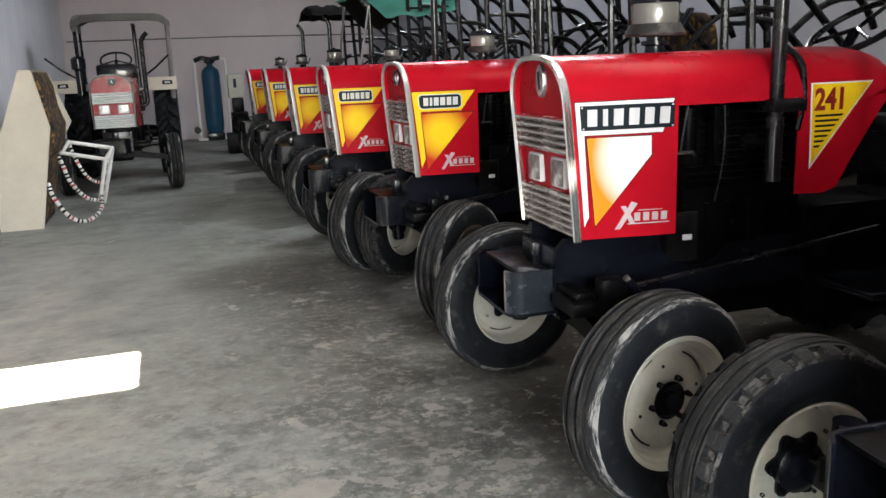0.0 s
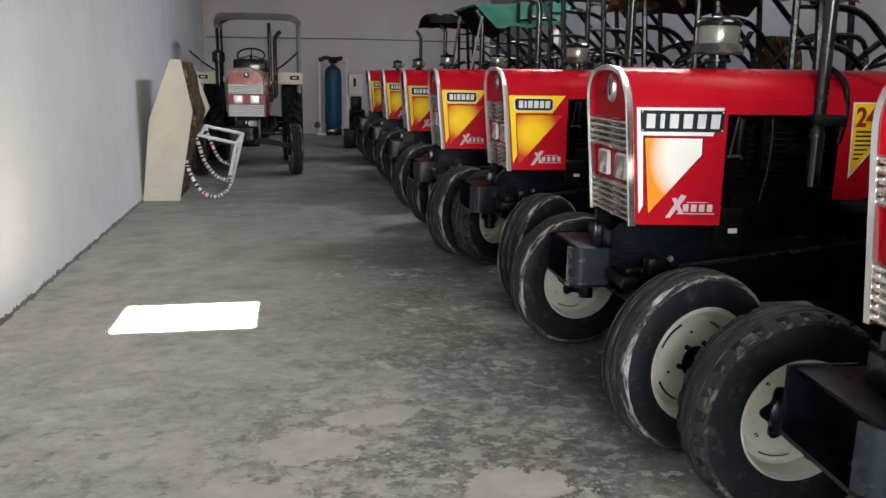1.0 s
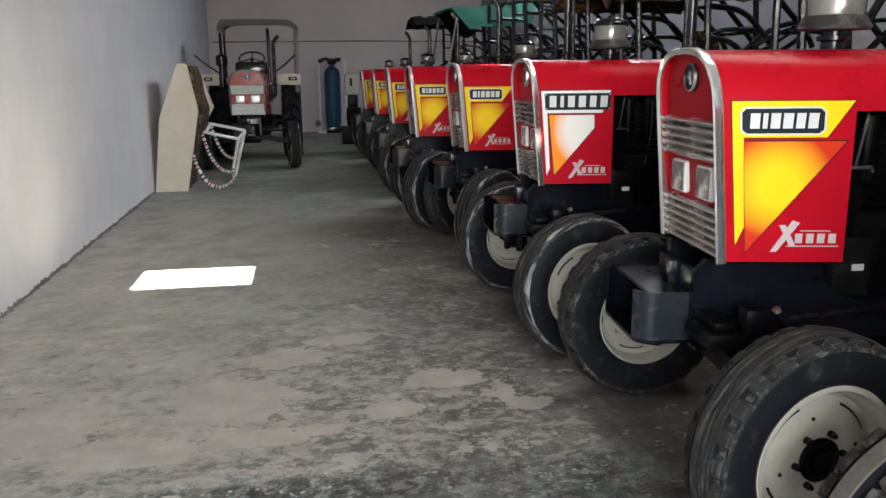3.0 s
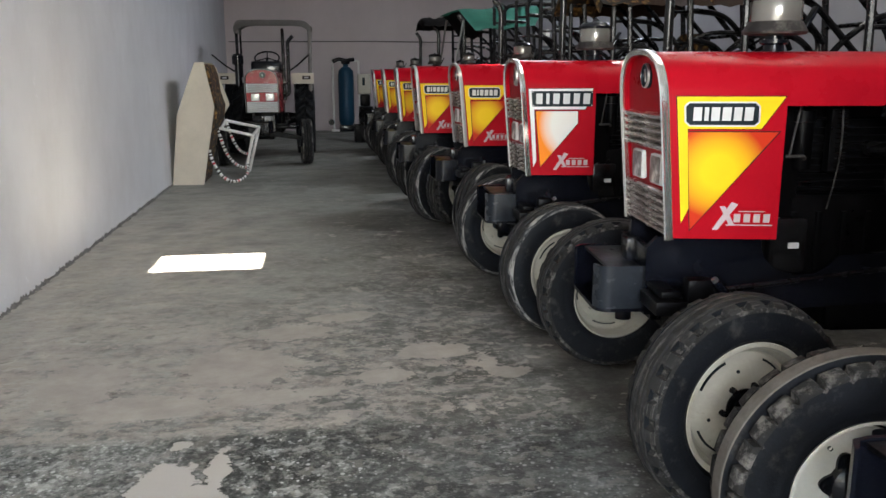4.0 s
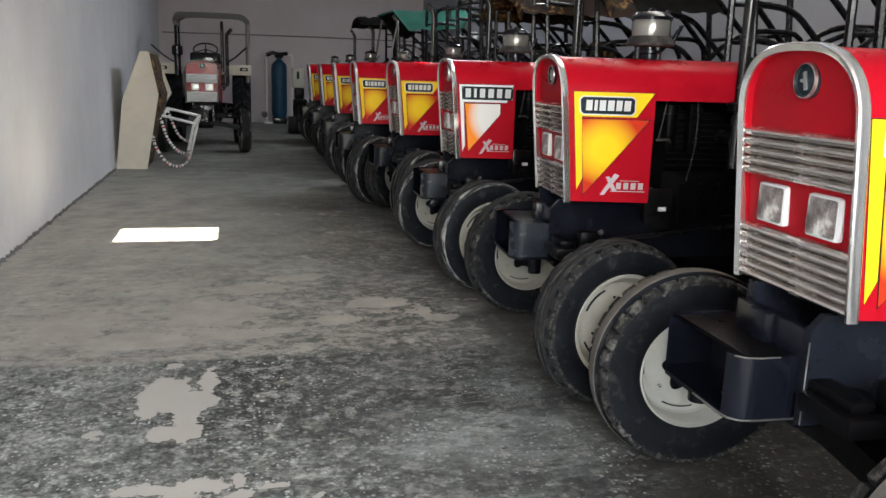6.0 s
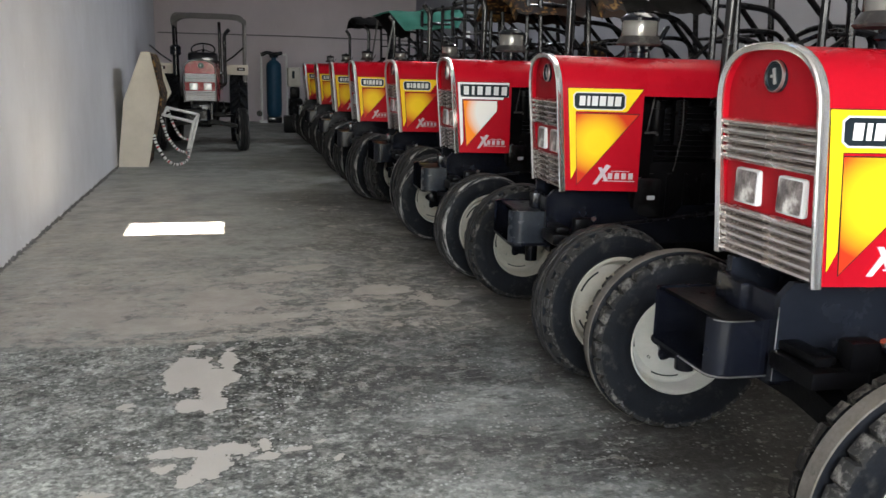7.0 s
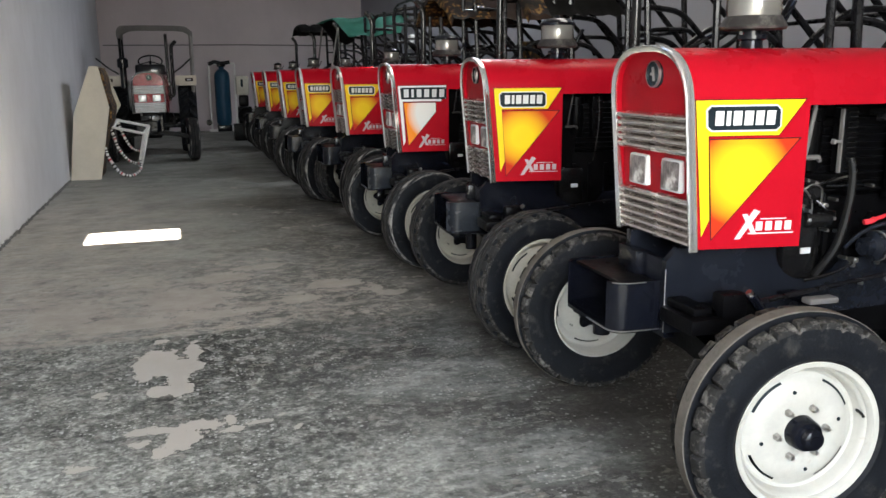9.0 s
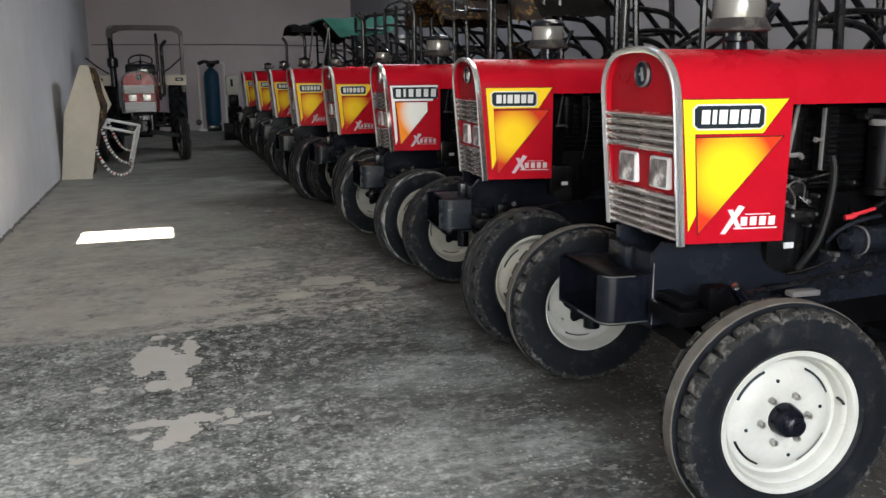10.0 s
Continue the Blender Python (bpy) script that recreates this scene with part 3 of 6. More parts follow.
def lathe(bm, profile, segs=40, m=None, closed=False):
    """Turn a profile of (radius, height) round the y axis."""
    rings = []
    for r, h in profile:
        if r < 1e-5:
            rings.append([bm.verts.new((0, h, 0))])
        else:
            rings.append([bm.verts.new((r * math.cos(2 * math.pi * i / segs), h, r * math.sin(2 * math.pi * i / segs))) for i in range(segs)])
    pairs = list(zip(rings, rings[1:])) + ([(rings[-1], rings[0])] if closed else [])
    for a, b in pairs:
        for i in range(segs):
            j = (i + 1) % segs
            if len(a) == 1 and len(b) == 1:
                continue
            if len(a) == 1:
                bm.faces.new((a[0], b[j], b[i]))
            elif len(b) == 1:
                bm.faces.new((a[i], a[j], b[0]))
            else:
                bm.faces.new((a[i], a[j], b[j], b[i]))
    if m is not None:
        bmesh.ops.transform(bm, matrix=m, verts=[v for ring in rings for v in ring])
    return bm


UP = Matrix.Rotation(radians(90), 4, "X")           # turns the y axis of lathe() upright


def stood(x, y, z):
    return Matrix.Translation((x, y, z)) @ UP


def smooth_line(pts, steps=5):
    """A rounded line through points (Catmull-Rom)."""
    p = [Vector(q) for q in pts]
    p = [p[0] * 2 - p[1]] + p + [p[-1] * 2 - p[-2]]
    out = []
    for i in range(1, len(p) - 2):
        for k in range(steps):
            t = k / steps
            a, b, c, d = p[i - 1:i + 3]
            out.append(0.5 * ((2 * b) + (c - a) * t + (2 * a - 5 * b + 4 * c - d) * t * t + (3 * b - a - 3 * c + d) * t ** 3))
    return out + [p[-2]]


def bent(pts, r=0.05, n=4):
    """Straight runs with rounded corners, as a tube bender makes them."""
    p = [Vector(q) for q in pts]
    out = [p[0]]
    for a, b, c in zip(p, p[1:], p[2:]):
        d1, d2 = (a - b), (c - b)
        k = min(r, d1.length * 0.45, d2.length * 0.45)
        s, e = b + d1.normalized() * k, b + d2.normalized() * k
        for i in range(n + 1):
            t = i / n
            out.append(s * (1 - t) ** 2 + b * 2 * t * (1 - t) + e * t * t)
    return out + [p[-1]]


def tube(bm, pts, r, segs=8):
    pts = [Vector(q) for q in pts]
    rings, side = [], None
    for i, q in enumerate(pts):
        d = (pts[min(i + 1, len(pts) - 1)] - pts[max(i - 1, 0)]).normalized()
        if side is None:
            side = d.orthogonal().normalized()
        side = (side - d * side.dot(d)).normalized()
        up = d.cross(side)
        rings.append([bm.verts.new(q + (side * math.cos(2 * math.pi * k / segs) + up * math.sin(2 * math.pi * k / segs)) * r) for k in range(segs)])
    for a, b in zip(rings, rings[1:]):
        for k in range(segs):
            bm.faces.new((a[k], a[(k + 1) % segs], b[(k + 1) % segs], b[k]))
    bm.faces.new(rings[0])
    bm.faces.new(rings[-1])
    return bm


def tubed(pts, r, segs=8):
    return tube(bmesh.new(), pts, r, segs)


def empty(name, m, label="", category="", group="", kind=""):
    o = new(name)
    o.matrix_basis = m
    return tagged(o, label, category, group, kind)


# ---- the hall ----
def slab_with_holes(name, x0, x1, y0, y1, z0, z1, holes, material):
    """A flat slab with rectangular holes (x0, x1, y0, y1) right through it."""
    xs = sorted({x0, x1, *(h[0] for h in holes), *(h[1] for h in holes)})
    ys = sorted({y0, y1, *(h[2] for h in holes), *(h[3] for h in holes)})
    bm = bmesh.new()
    for a, b in zip(xs, xs[1:]):
        for c, d in zip(ys, ys[1:]):
            mx, my = (a + b) / 2, (c + d) / 2
            if not any(h[0] < mx < h[1] and h[2] < my < h[3] for h in holes):
                box(bm, a, b, c, d, z0, z1)
    return finish(name, bm, material, smooth=0)


def build_hall():
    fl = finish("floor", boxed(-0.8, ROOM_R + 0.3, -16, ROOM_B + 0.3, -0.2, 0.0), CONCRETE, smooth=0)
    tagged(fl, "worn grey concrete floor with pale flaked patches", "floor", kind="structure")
    bm = bmesh.new()
    # the bare wall: one straight run, then a run that turns slightly outwards
    prism(bm, [(-0.3, ROOM_F), (0.0, ROOM_F), (0.0, 8.2), (-0.27, ROOM_B), (-0.6, ROOM_B), (-0.3, 8.2)], 0.0, CEIL, "z")
    tagged(finish("wall_west", bm, WALL_PAINT, smooth=0), "grey plastered wall, scuffed and stained", "wall", kind="structure")
    tagged(finish("wall_north", boxed(-0.6, ROOM_R + 0.3, ROOM_B, ROOM_B + 0.25, 0, CEIL), WALL_BACK, smooth=0), "dusty mauve-grey plastered end wall", "wall", kind="structure")
    tagged(finish("wall_east", boxed(ROOM_R, ROOM_R + 0.25, ROOM_F, ROOM_B, 0, CEIL), WALL_BLUE, smooth=0), "pale bluish plastered wall behind the tractors", "wall", kind="structure")
    bm = bmesh.new()
    box(bm, -0.3, DOOR[0], ROOM_F - 0.25, ROOM_F, 0, CEIL)
    box(bm, DOOR[1], ROOM_R + 0.25, ROOM_F - 0.25, ROOM_F, 0, CEIL)
    box(bm, DOOR[0], DOOR[1], ROOM_F - 0.25, ROOM_F, DOOR[2], CEIL)
    tagged(finish("wall_south", bm, WALL_PAINT, smooth=0), "plastered wall with a wide open doorway", "wall", kind="structure")
    holes = [(x - w / 2, x + w / 2, y - d / 2, y + d / 2) for x, y, w, d, power in SKYLIGHTS]
    for cx, cy, z, w, d in SUN_SPOTS:
        s = (CEIL - z) / SUN_DIR.z
        hx, hy = cx + SUN_DIR.x * s, cy + SUN_DIR.y * s
        holes.append((hx - w / 2, hx + w / 2, hy - d / 2, hy + d / 2))
    c = slab_with_holes("ceiling", -0.6, ROOM_R + 0.3, ROOM_F - 0.25, ROOM_B + 0.25, CEIL, CEIL + 0.015, holes, CEILING)
    tagged(c, "grey roof sheet with small gaps that let sun in", "ceiling", kind="structure")
    for i, (x, y, w, d, power) in enumerate(SKYLIGHTS):
        # opaque sheet added above each opening so direct sun stays out
        sh = finish("sun_block_sheet", boxed(x - w / 2 - 0.1, x + w / 2 + 0.1, y - d / 2 - 0.1, y + d / 2 + 0.1, CEIL + 0.04, CEIL + 0.05), WHITE, smooth=0)
        tagged(sh, "unseen opaque sheet added over a roof opening to stop the sun", "skylight", kind="structure")
    # rough mortar along the foot of the bare wall
    rnd = random.Random(4)
    bm = bmesh.new()
    n = 900
    y0, y1 = -4.0, 8.2
    rows = []
    for i in range(n + 1):
        y = y0 + (y1 - y0) * i / n
        w, h = 0.008 + 0.034 * rnd.random() ** 3, 0.006 + 0.028 * rnd.random() ** 2
        rows.append([bm.verts.new((0.0, y, h)), bm.verts.new((w * 0.5, y, h * 0.7)), bm.verts.new((w, y, -0.002))])
    for a, b in zip(rows, rows[1:]):
        for k in range(2):
            bm.faces.new((a[k], a[k + 1], b[k + 1], b[k]))
    tagged(finish("trim_wall_foot", bm, surface("mortar", (0.13, 0.125, 0.12), 0.9, 0, 0.3, 10, 60, 0.5), smooth=0), "rough mortar line at the foot of the wall", "trim", kind="structure")
    # conduit along the end wall
    th = finish("wall_conduit", tubed([(-0.2, ROOM_B - 0.02, 2.05), (3, ROOM_B - 0.02, 2.07), (ROOM_R, ROOM_B - 0.02, 2.05)], 0.014, 6), surface("conduit_grey", (0.16, 0.15, 0.15), 0.6))
    tagged(th, "thin grey conduit along the end wall", "pipe")


build_hall()

# ---- wheels ----
CACHE = {}


def shared(key, parent, make, m=None):
    """Build a part once; later calls reuse its mesh."""
    if key in CACHE:
        return again(CACHE[key], parent, m if m is not None else Matrix.Identity(4))
    ob = make(parent)
    if m is not None:
        ob.matrix_basis = m
    CACHE[key] = ob
    return ob


def moulded(profile, segs, cut):
    """A closed ring round the y axis, whose radius is cut(step, radius, offset)."""
    bm = bmesh.new()
    rings = []
    for r, h in profile:
        row = []
        for i in range(segs):
            a, q = 2 * math.pi * i / segs, cut(i, r, h)
            row.append(bm.verts.new((q * math.cos(a), h, q * math.sin(a))))
        rings.append(row)
    for a, b in zip(rings, rings[1:] + rings[:1]):
        for i in range(segs):
            j = (i + 1) % segs
            bm.faces.new((a[i], a[j], b[j], b[i]))
    return bm


def tyre_mesh(tread):
    R = 0.358
    half = [(0.216, 0.062), (0.224, 0.078), (0.234, 0.084), (0.240, 0.0885), (0.246, 0.087), (0.262, 0.0915), (0.285, 0.093), (0.305, 0.0905)]
    if tread == "rib":
        crown = [(0.328, 0.081), (R - 0.014, 0.073), (R - 0.008, 0.060), (R - 0.004, 0.047), (R - 0.016, 0.044), (R - 0.016, 0.036), (R - 0.001, 0.033), (R, 0.012), (R - 0.013, 0.010), (R - 0.013, 0.0)]
        segs = 72
    elif tread == "centre":
        crown = [(0.326, 0.0885), (0.342, 0.087), (R - 0.011, 0.080), (R - 0.008, 0.047), (R - 0.036, 0.044), (R - 0.036, 0.030), (R + 0.000, 0.027), (R + 0.003, 0.024), (R + 0.003, 0.0)]
        segs = 240
    else:
        crown = [(0.324, 0.0885), (0.337, 0.087), (0.3385, 0.0862), (R - 0.010, 0.076), (R - 0.006, 0.0515), (R - 0.0055, 0.0505), (R - 0.003, 0.042), (R - 0.012, 0.039), (R - 0.012, 0.034), (R, 0.031), (R, 0.006), (R - 0.008, 0.004), (R - 0.008, 0.0)]
        segs = 208
    side = half + crown

    def cut(i, r, h):
        if tread == "rib":
            return r
        k = (i + (4 if h > 0 else 0)) % 8
        if tread == "lug":
            return r - 0.015 if k < 3 and r > 0.338 and 0.051 < abs(h) < 0.0865 else r
        if abs(h) > (0.0435 if tread == "centre" else 0.049) and r > 0.30 and k == 0:
            return r - (0.017 if r > 0.335 else 0.009 if r > 0.32 else 0.003)
        return r
    bm = moulded(side + [(r, -w) for r, w in reversed(side[3:-1])] + [(0.224, -0.084), (0.210, -0.080), (0.200, -0.064), (0.200, -0.05), (0.205, 0.05)], segs, cut)
    for f in bm.faces:
        c = f.calc_center_median()
        r = math.hypot(c.x, c.z)
        y = abs(c.y)
        if tread == "rib":
            f.material_index = 4 if r > 0.325 and y > 0.054 else 1 if r > R - 0.010 else 0
        elif tread == "lug" and r > 0.329 and y > 0.0515:
            f.material_index = 1 if r > 0.337 else 3
        elif tread == "centre" and r > 0.327 and y > 0.0465:
            f.material_index = 3
        elif tread == "centre":
            f.material_index = 2 if r > R - 0.003 and y < 0.028 else 0
        else:
            f.material_index = 1 if r > R - 0.007 else 0
    return bm


def front_wheel(parent, tread, m, muddy, cap):
    w = empty("wheel", m @ Matrix.Scale(0.945, 4))
    w.parent = parent
    shared("tyre_" + tread, w, lambda p: part("tyre", tyre_mesh(tread), [RUBBER, RUBBER_WORN, RUBBER_BAND, RUBBER_DUSTY, RUBBER_SCUFF], p, "worn black rubber tyre"))

    def rim(p):
        bm = bmesh.new()
        prof = [(0.205, 0.055), (0.226, 0.072), (0.230, 0.078), (0.226, 0.083), (0.212, 0.080), (0.205, 0.070), (0.203, 0.061), (0.197, 0.057), (0.192, 0.042), (0.186, 0.024), (0.178, 0.020), (0.170, 0.023), (0.160, 0.027), (0.150, 0.037), (0.105, 0.043), (0.098, 0.041), (0.0, 0.041)]
        lathe(bm, prof, 48)
        lathe(bm, [(0.0, -0.004), (0.10, -0.004), (0.145, 0.004), (0.155, 0.014), (0.180, 0.012), (0.188, 0.004), (0.190, -0.020), (0.193, -0.026), (0.194, -0.052), (0.199, -0.060), (0.203, -0.074), (0.207, -0.080), (0.201, -0.084), (0.192, -0.066)], 48)
        return part("rim", bm, CREAM if cap else CREAM_MUDDY if muddy else CREAM_DIRTY, p, "steel rim under dried mud" if muddy else "cream painted steel rim")
    shared("rim%d%d" % (cap, muddy), w, rim)

    def slot(p):
        bm = bmesh.new()
        for i in range(7):
            a = radians(-21 + 7 * i)
            for k, r in enumerate((0.1600, 0.1672)):
                bm.verts.new((r * math.cos(a), 0.0305 if k == 0 else 0.0265, r * math.sin(a)))
        v = list(bm.verts)
        for i in range(6):
            bm.faces.new((v[2 * i], v[2 * i + 1], v[2 * i + 3], v[2 * i + 2]))
        bmesh.ops.solidify(bm, geom=bm.faces[:], thickness=0.003)
        return part("vent_slot", bm, PLATE_BLACK, p)
    for i in range(4):
        shared("slot", w, slot, Matrix.Rotation(radians(22 + 90 * i), 4, "Y"))
        shared("slot", w, slot, Matrix.Translation((0, 0.040, 0)) @ Matrix.Rotation(radians(35 + 90 * i), 4, "Y") @ Matrix.Rotation(radians(180), 4, "X"))
        a = radians(10 + 90 * i)
        shared("rim_hole", w, lambda p: part("rim_hole", lathe(bmesh.new(), [(0.006, -0.006), (0.006, 0.0425), (0.0, 0.0427)], 10), PLATE_BLACK, p), Matrix.Translation((0.125 * math.cos(a), 0, 0.125 * math.sin(a))))
    shared("valve", w, lambda p: part("valve_stem", tubed([(0.19, 0.036, 0.0), (0.186, 0.062, 0.0), (0.180, 0.078, 0.0)], 0.0048, 8), HOSE, p), Matrix.Rotation(radians(172), 4, "Y"))
    if cap:
        def hub(p):
            bm = lathe(bmesh.new(), [(0.052, 0.040), (0.050, 0.046), (0.048, 0.076), (0.043, 0.083), (0.029, 0.086), (0.030, 0.094), (0.028, 0.096), (0.030, 0.102), (0.028, 0.104), (0.030, 0.110), (0.026, 0.113), (0.017, 0.115), (0.016, 0.120), (0.0, 0.121)], 24)
            return part("hub", bm, BLACK, p, "black greasy hub")
    else:
        def hub(p):
            bm = lathe(bmesh.new(), [(0.064, 0.041), (0.064, 0.049), (0.058, 0.051), (0.050, 0.045), (0.034, 0.046), (0.030, 0.063), (0.0, 0.065)], 24)
            return part("hub", bm, BLACK, p, "black greasy hub")
    shared("hub_cap" if cap else "hub", w, hub)

    def flange(p):
        """Six-lobed black plate on the inner side of the disc."""
        ring = [(0.086 + 0.014 * math.cos(6 * 2 * math.pi * i / 60), 2 * math.pi * i / 60) for i in range(60)]
        bm = prism(bmesh.new(), [(r * math.cos(a), r * math.sin(a)) for r, a in ring], -0.014, -0.0045)
        for i in range(6):
            a = 2 * math.pi * i / 6
            lathe(bm, [(0.0, -0.024), (0.010, -0.024), (0.010, -0.014)], 6, Matrix.Translation((0.085 * math.cos(a), 0, 0.085 * math.sin(a))))
        return part("hub_flange", bm, BLACK, p, "black lobed hub flange")
    shared("flange", w, flange)
    shared("drum", w, lambda p: part("brake_drum", lathe(bmesh.new(), [(0.075, -0.004), (0.075, -0.03), (0.05, -0.045), (0.0, -0.046)], 24), BLACK, p))

    def bolt(p):
        return part("bolt", lathe(bmesh.new(), [(0.011, 0.041), (0.011, 0.055), (0.007, 0.059), (0.007, 0.065), (0.0, 0.066)], 6), STEEL if cap else BLACK, p)
    for i in range(6):
        a = 2 * math.pi * i / 6 + 0.3
        shared("bolt%d" % cap, w, bolt, Matrix.Translation((0.078 * math.cos(a), 0, 0.078 * math.sin(a))))
    return w


def rear_wheel(parent, m):
    w = empty("rear_wheel", m)
    w.parent = parent

    def tyre(p):
        R = 0.60
        half = [(0.34, 0.11), (0.37, 0.135), (0.44, 0.15), (0.52, 0.15), (0.555, 0.146), (0.572, 0.144), (R, 0.140), (R + 0.006, 0.11), (R + 0.010, 0.08), (R + 0.012, 0.05), (R + 0.013, 0.022), (R + 0.013, 0.0)]

        def cut(i, r, h):
            lug = (i / 10 + abs(h) * 5.2 + (0.5 if h > 0 else 0)) % 1 < 0.42
            return r if lug or r < 0.57 else r - (0.012 if r < R else 0.034)
        bm = moulded(half + [(r, -h) for r, h in reversed(half[:-1])], 190, cut)
        return part("tyre", bm, RUBBER, p, "black lugged rear tyre")
    shared("rear_tyre", w, tyre)

    def rim(p):
        return part("rim", lathe(bmesh.new(), [(0.34, 0.10), (0.355, 0.12), (0.34, 0.122), (0.32, 0.09), (0.30, 0.0), (0.22, -0.03), (0.10, -0.02), (0.09, 0.03), (0.0, 0.035)], 40), CREAM_DIRTY, p, "cream painted steel rim")
    shared("rear_rim", w, rim)
    return w


# ---- the tractor ----
HALF, SILL, EAVE, CROWN = 0.233, 0.772, 1.246, 1.388


def arch(n=14, half=HALF, eave=1.21, crown=CROWN):
    """The hood's round top, from the near side over to the far side, as (y, z)."""
    out = []
    for i in range(n + 1):
        a = math.pi * i / n
        c, s = math.cos(a), math.sin(a)
        out.append((-half * math.copysign(abs(c) ** 0.72, c), eave + (crown - eave) * abs(s) ** 0.80))
    return out


def hood_half(x):
    """Half the hood's width: it widens straight from the nose to the end of the front skirts."""
    return HALF + 0.046 * min(1, x / 0.352)


def hood_mesh():
    """One pressed sheet: front skirts, round top, and rear skirts with a slanted tail."""
    bm = bmesh.new()
    stations = [0.0, 0.06, 0.2, 0.352, 0.354, 0.60, 0.830, 0.832, 0.955, 1.01, 1.075, 1.145, 1.20, 1.235]
    low = {0.832: 0.872, 0.955: 0.868, 1.01: 0.885, 1.075: 0.995, 1.145: 1.10, 1.20: 1.18, 1.235: 1.22}

    def shell(inset):
        grid = []
        for x in stations:
            lo = SILL if x < 0.353 else low.get(x, EAVE - 0.004)
            lo = min(lo, EAVE - 0.004)
            def front(z, x=x):
                return x + lean(z) * max(0, 1 - x / 0.352)
            drop = 0.035 * max(0, (x - 1.12) / 0.14) ** 2 + inset
            row = []
            for k in range(4):
                z = lo + (EAVE - lo) * k / 4
                row.append((front(z), inset - hood_half(front(z)), z))
            arc = [(front(z), y * (hood_half(front(z)) - inset) / HALF, z - drop * (z > 1.21)) for y, z in arch()]
            ring = row + arc + [(a, -b, c) for a, b, c in reversed(row)]
            grid.append([bm.verts.new(q) for q in ring])
        return grid
    outer, inner = shell(0.0), shell(0.005)
    m = len(outer[0])
    edges = {}
    for i in range(len(stations) - 1):
        mid_gap = 0.352 < (stations[i] + stations[i + 1]) / 2 < 0.832
        for j in range(m - 1):
            if mid_gap and (j < 4 or j >= m - 5):
                continue
            q = ((i, j), (i, j + 1), (i + 1, j + 1), (i + 1, j))
            bm.faces.new([outer[a][b] for a, b in q])
            bm.faces.new([inner[a][b] for a, b in reversed(q)])
            for e in zip(q, q[1:] + q[:1]):
                k = tuple(sorted(e))
                edges[k] = edges.get(k, 0) + 1
    for (p, q), n in edges.items():
        if n == 1:
            bm.faces.new((outer[p[0]][p[1]], outer[q[0]][q[1]], inner[q[0]][q[1]], inner[p[0]][p[1]]))
    bmesh.ops.delete(bm, geom=[v for v in bm.verts if not v.link_faces], context="VERTS")
    return bm


def trim_mesh():
    """The bright strip round the front edge of the hood."""
    bm = bmesh.new()
    line = [(-HALF, SILL - 0.006)] + [(-HALF, SILL + 0.1 * k) for k in range(1, 5)] + arch(20) + [(HALF, SILL + 0.1 * k) for k in range(4, 0, -1)] + [(HALF, SILL - 0.006)]
    rings = []
    for i, (y, z) in enumerate(line):
        a, b = line[max(0, i - 1)], line[min(len(line) - 1, i + 1)]
        ny, nz = -(b[1] - a[1]), (b[0] - a[0])
        k = math.hypot(ny, nz) or 1
        ny, nz = ny / k, nz / k
        x = -0.085 * (z - SILL)
        ring = []
        for dx, o in ((-0.012, 0.0), (-0.014, 0.004), (-0.010, 0.008), (0.012, 0.009), (0.016, 0.006), (0.016, -0.004), (-0.008, -0.012)):
            ring.append(bm.verts.new((x + dx, y + ny * o, z + nz * o)))
        rings.append(ring)
    for a, b in zip(rings, rings[1:]):
        for k in range(7):
            bm.faces.new((a[k], a[(k + 1) % 7], b[(k + 1) % 7], b[k]))
    bm.faces.new(rings[0])
    bm.faces.new(rings[-1])
    return bm


def lean(z):
    return -0.085 * (z - SILL)


def grille_panel_mesh():
    """The red sheet behind the slats, set back a little from the trim."""
    pts = [(-HALF + 0.006, SILL)] + [(y * 0.97, z - 0.006) for y, z in arch(16)] + [(HALF - 0.006, SILL)]
    bm = bmesh.new()
    f = [bm.verts.new((lean(z) + 0.020, y, z)) for y, z in pts]
    b = [bm.verts.new((lean(z) + 0.026, y, z)) for y, z in pts]
    bm.faces.new(f)
    bm.faces.new(b)
    n = len(f)
    for i in range(n):
        bm.faces.new((f[i], f[(i + 1) % n], b[(i + 1) % n], b[i]))
    return bm


def slat_mesh():
    """One rounded grille slat, across the front."""
    bm = bmesh.new()
    prof = [(0.018, -0.0125), (0.004, -0.0125), (-0.006, -0.009), (-0.011, -0.002), (-0.010, 0.004), (-0.004, 0.009), (0.006, 0.0115), (0.018, 0.0115)]
    a = [bm.verts.new((x, -HALF + 0.010, z)) for x, z in prof]
    b = [bm.verts.new((x, HALF - 0.010, z)) for x, z in prof]
    bm.faces.new(a)
    bm.faces.new(b)
    for i in range(len(prof)):
        j = (i + 1) % len(prof)
        bm.faces.new((a[i], a[j], b[j], b[i]))
    return bm


def sheet(outline, y, thick=0.0012):
    """A sticker of the outline (x, z) on the near side of the hood."""
    return prism(bmesh.new(), outline, y, y - thick)


def side_y(x):
    return -hood_half(x) - 0.0005


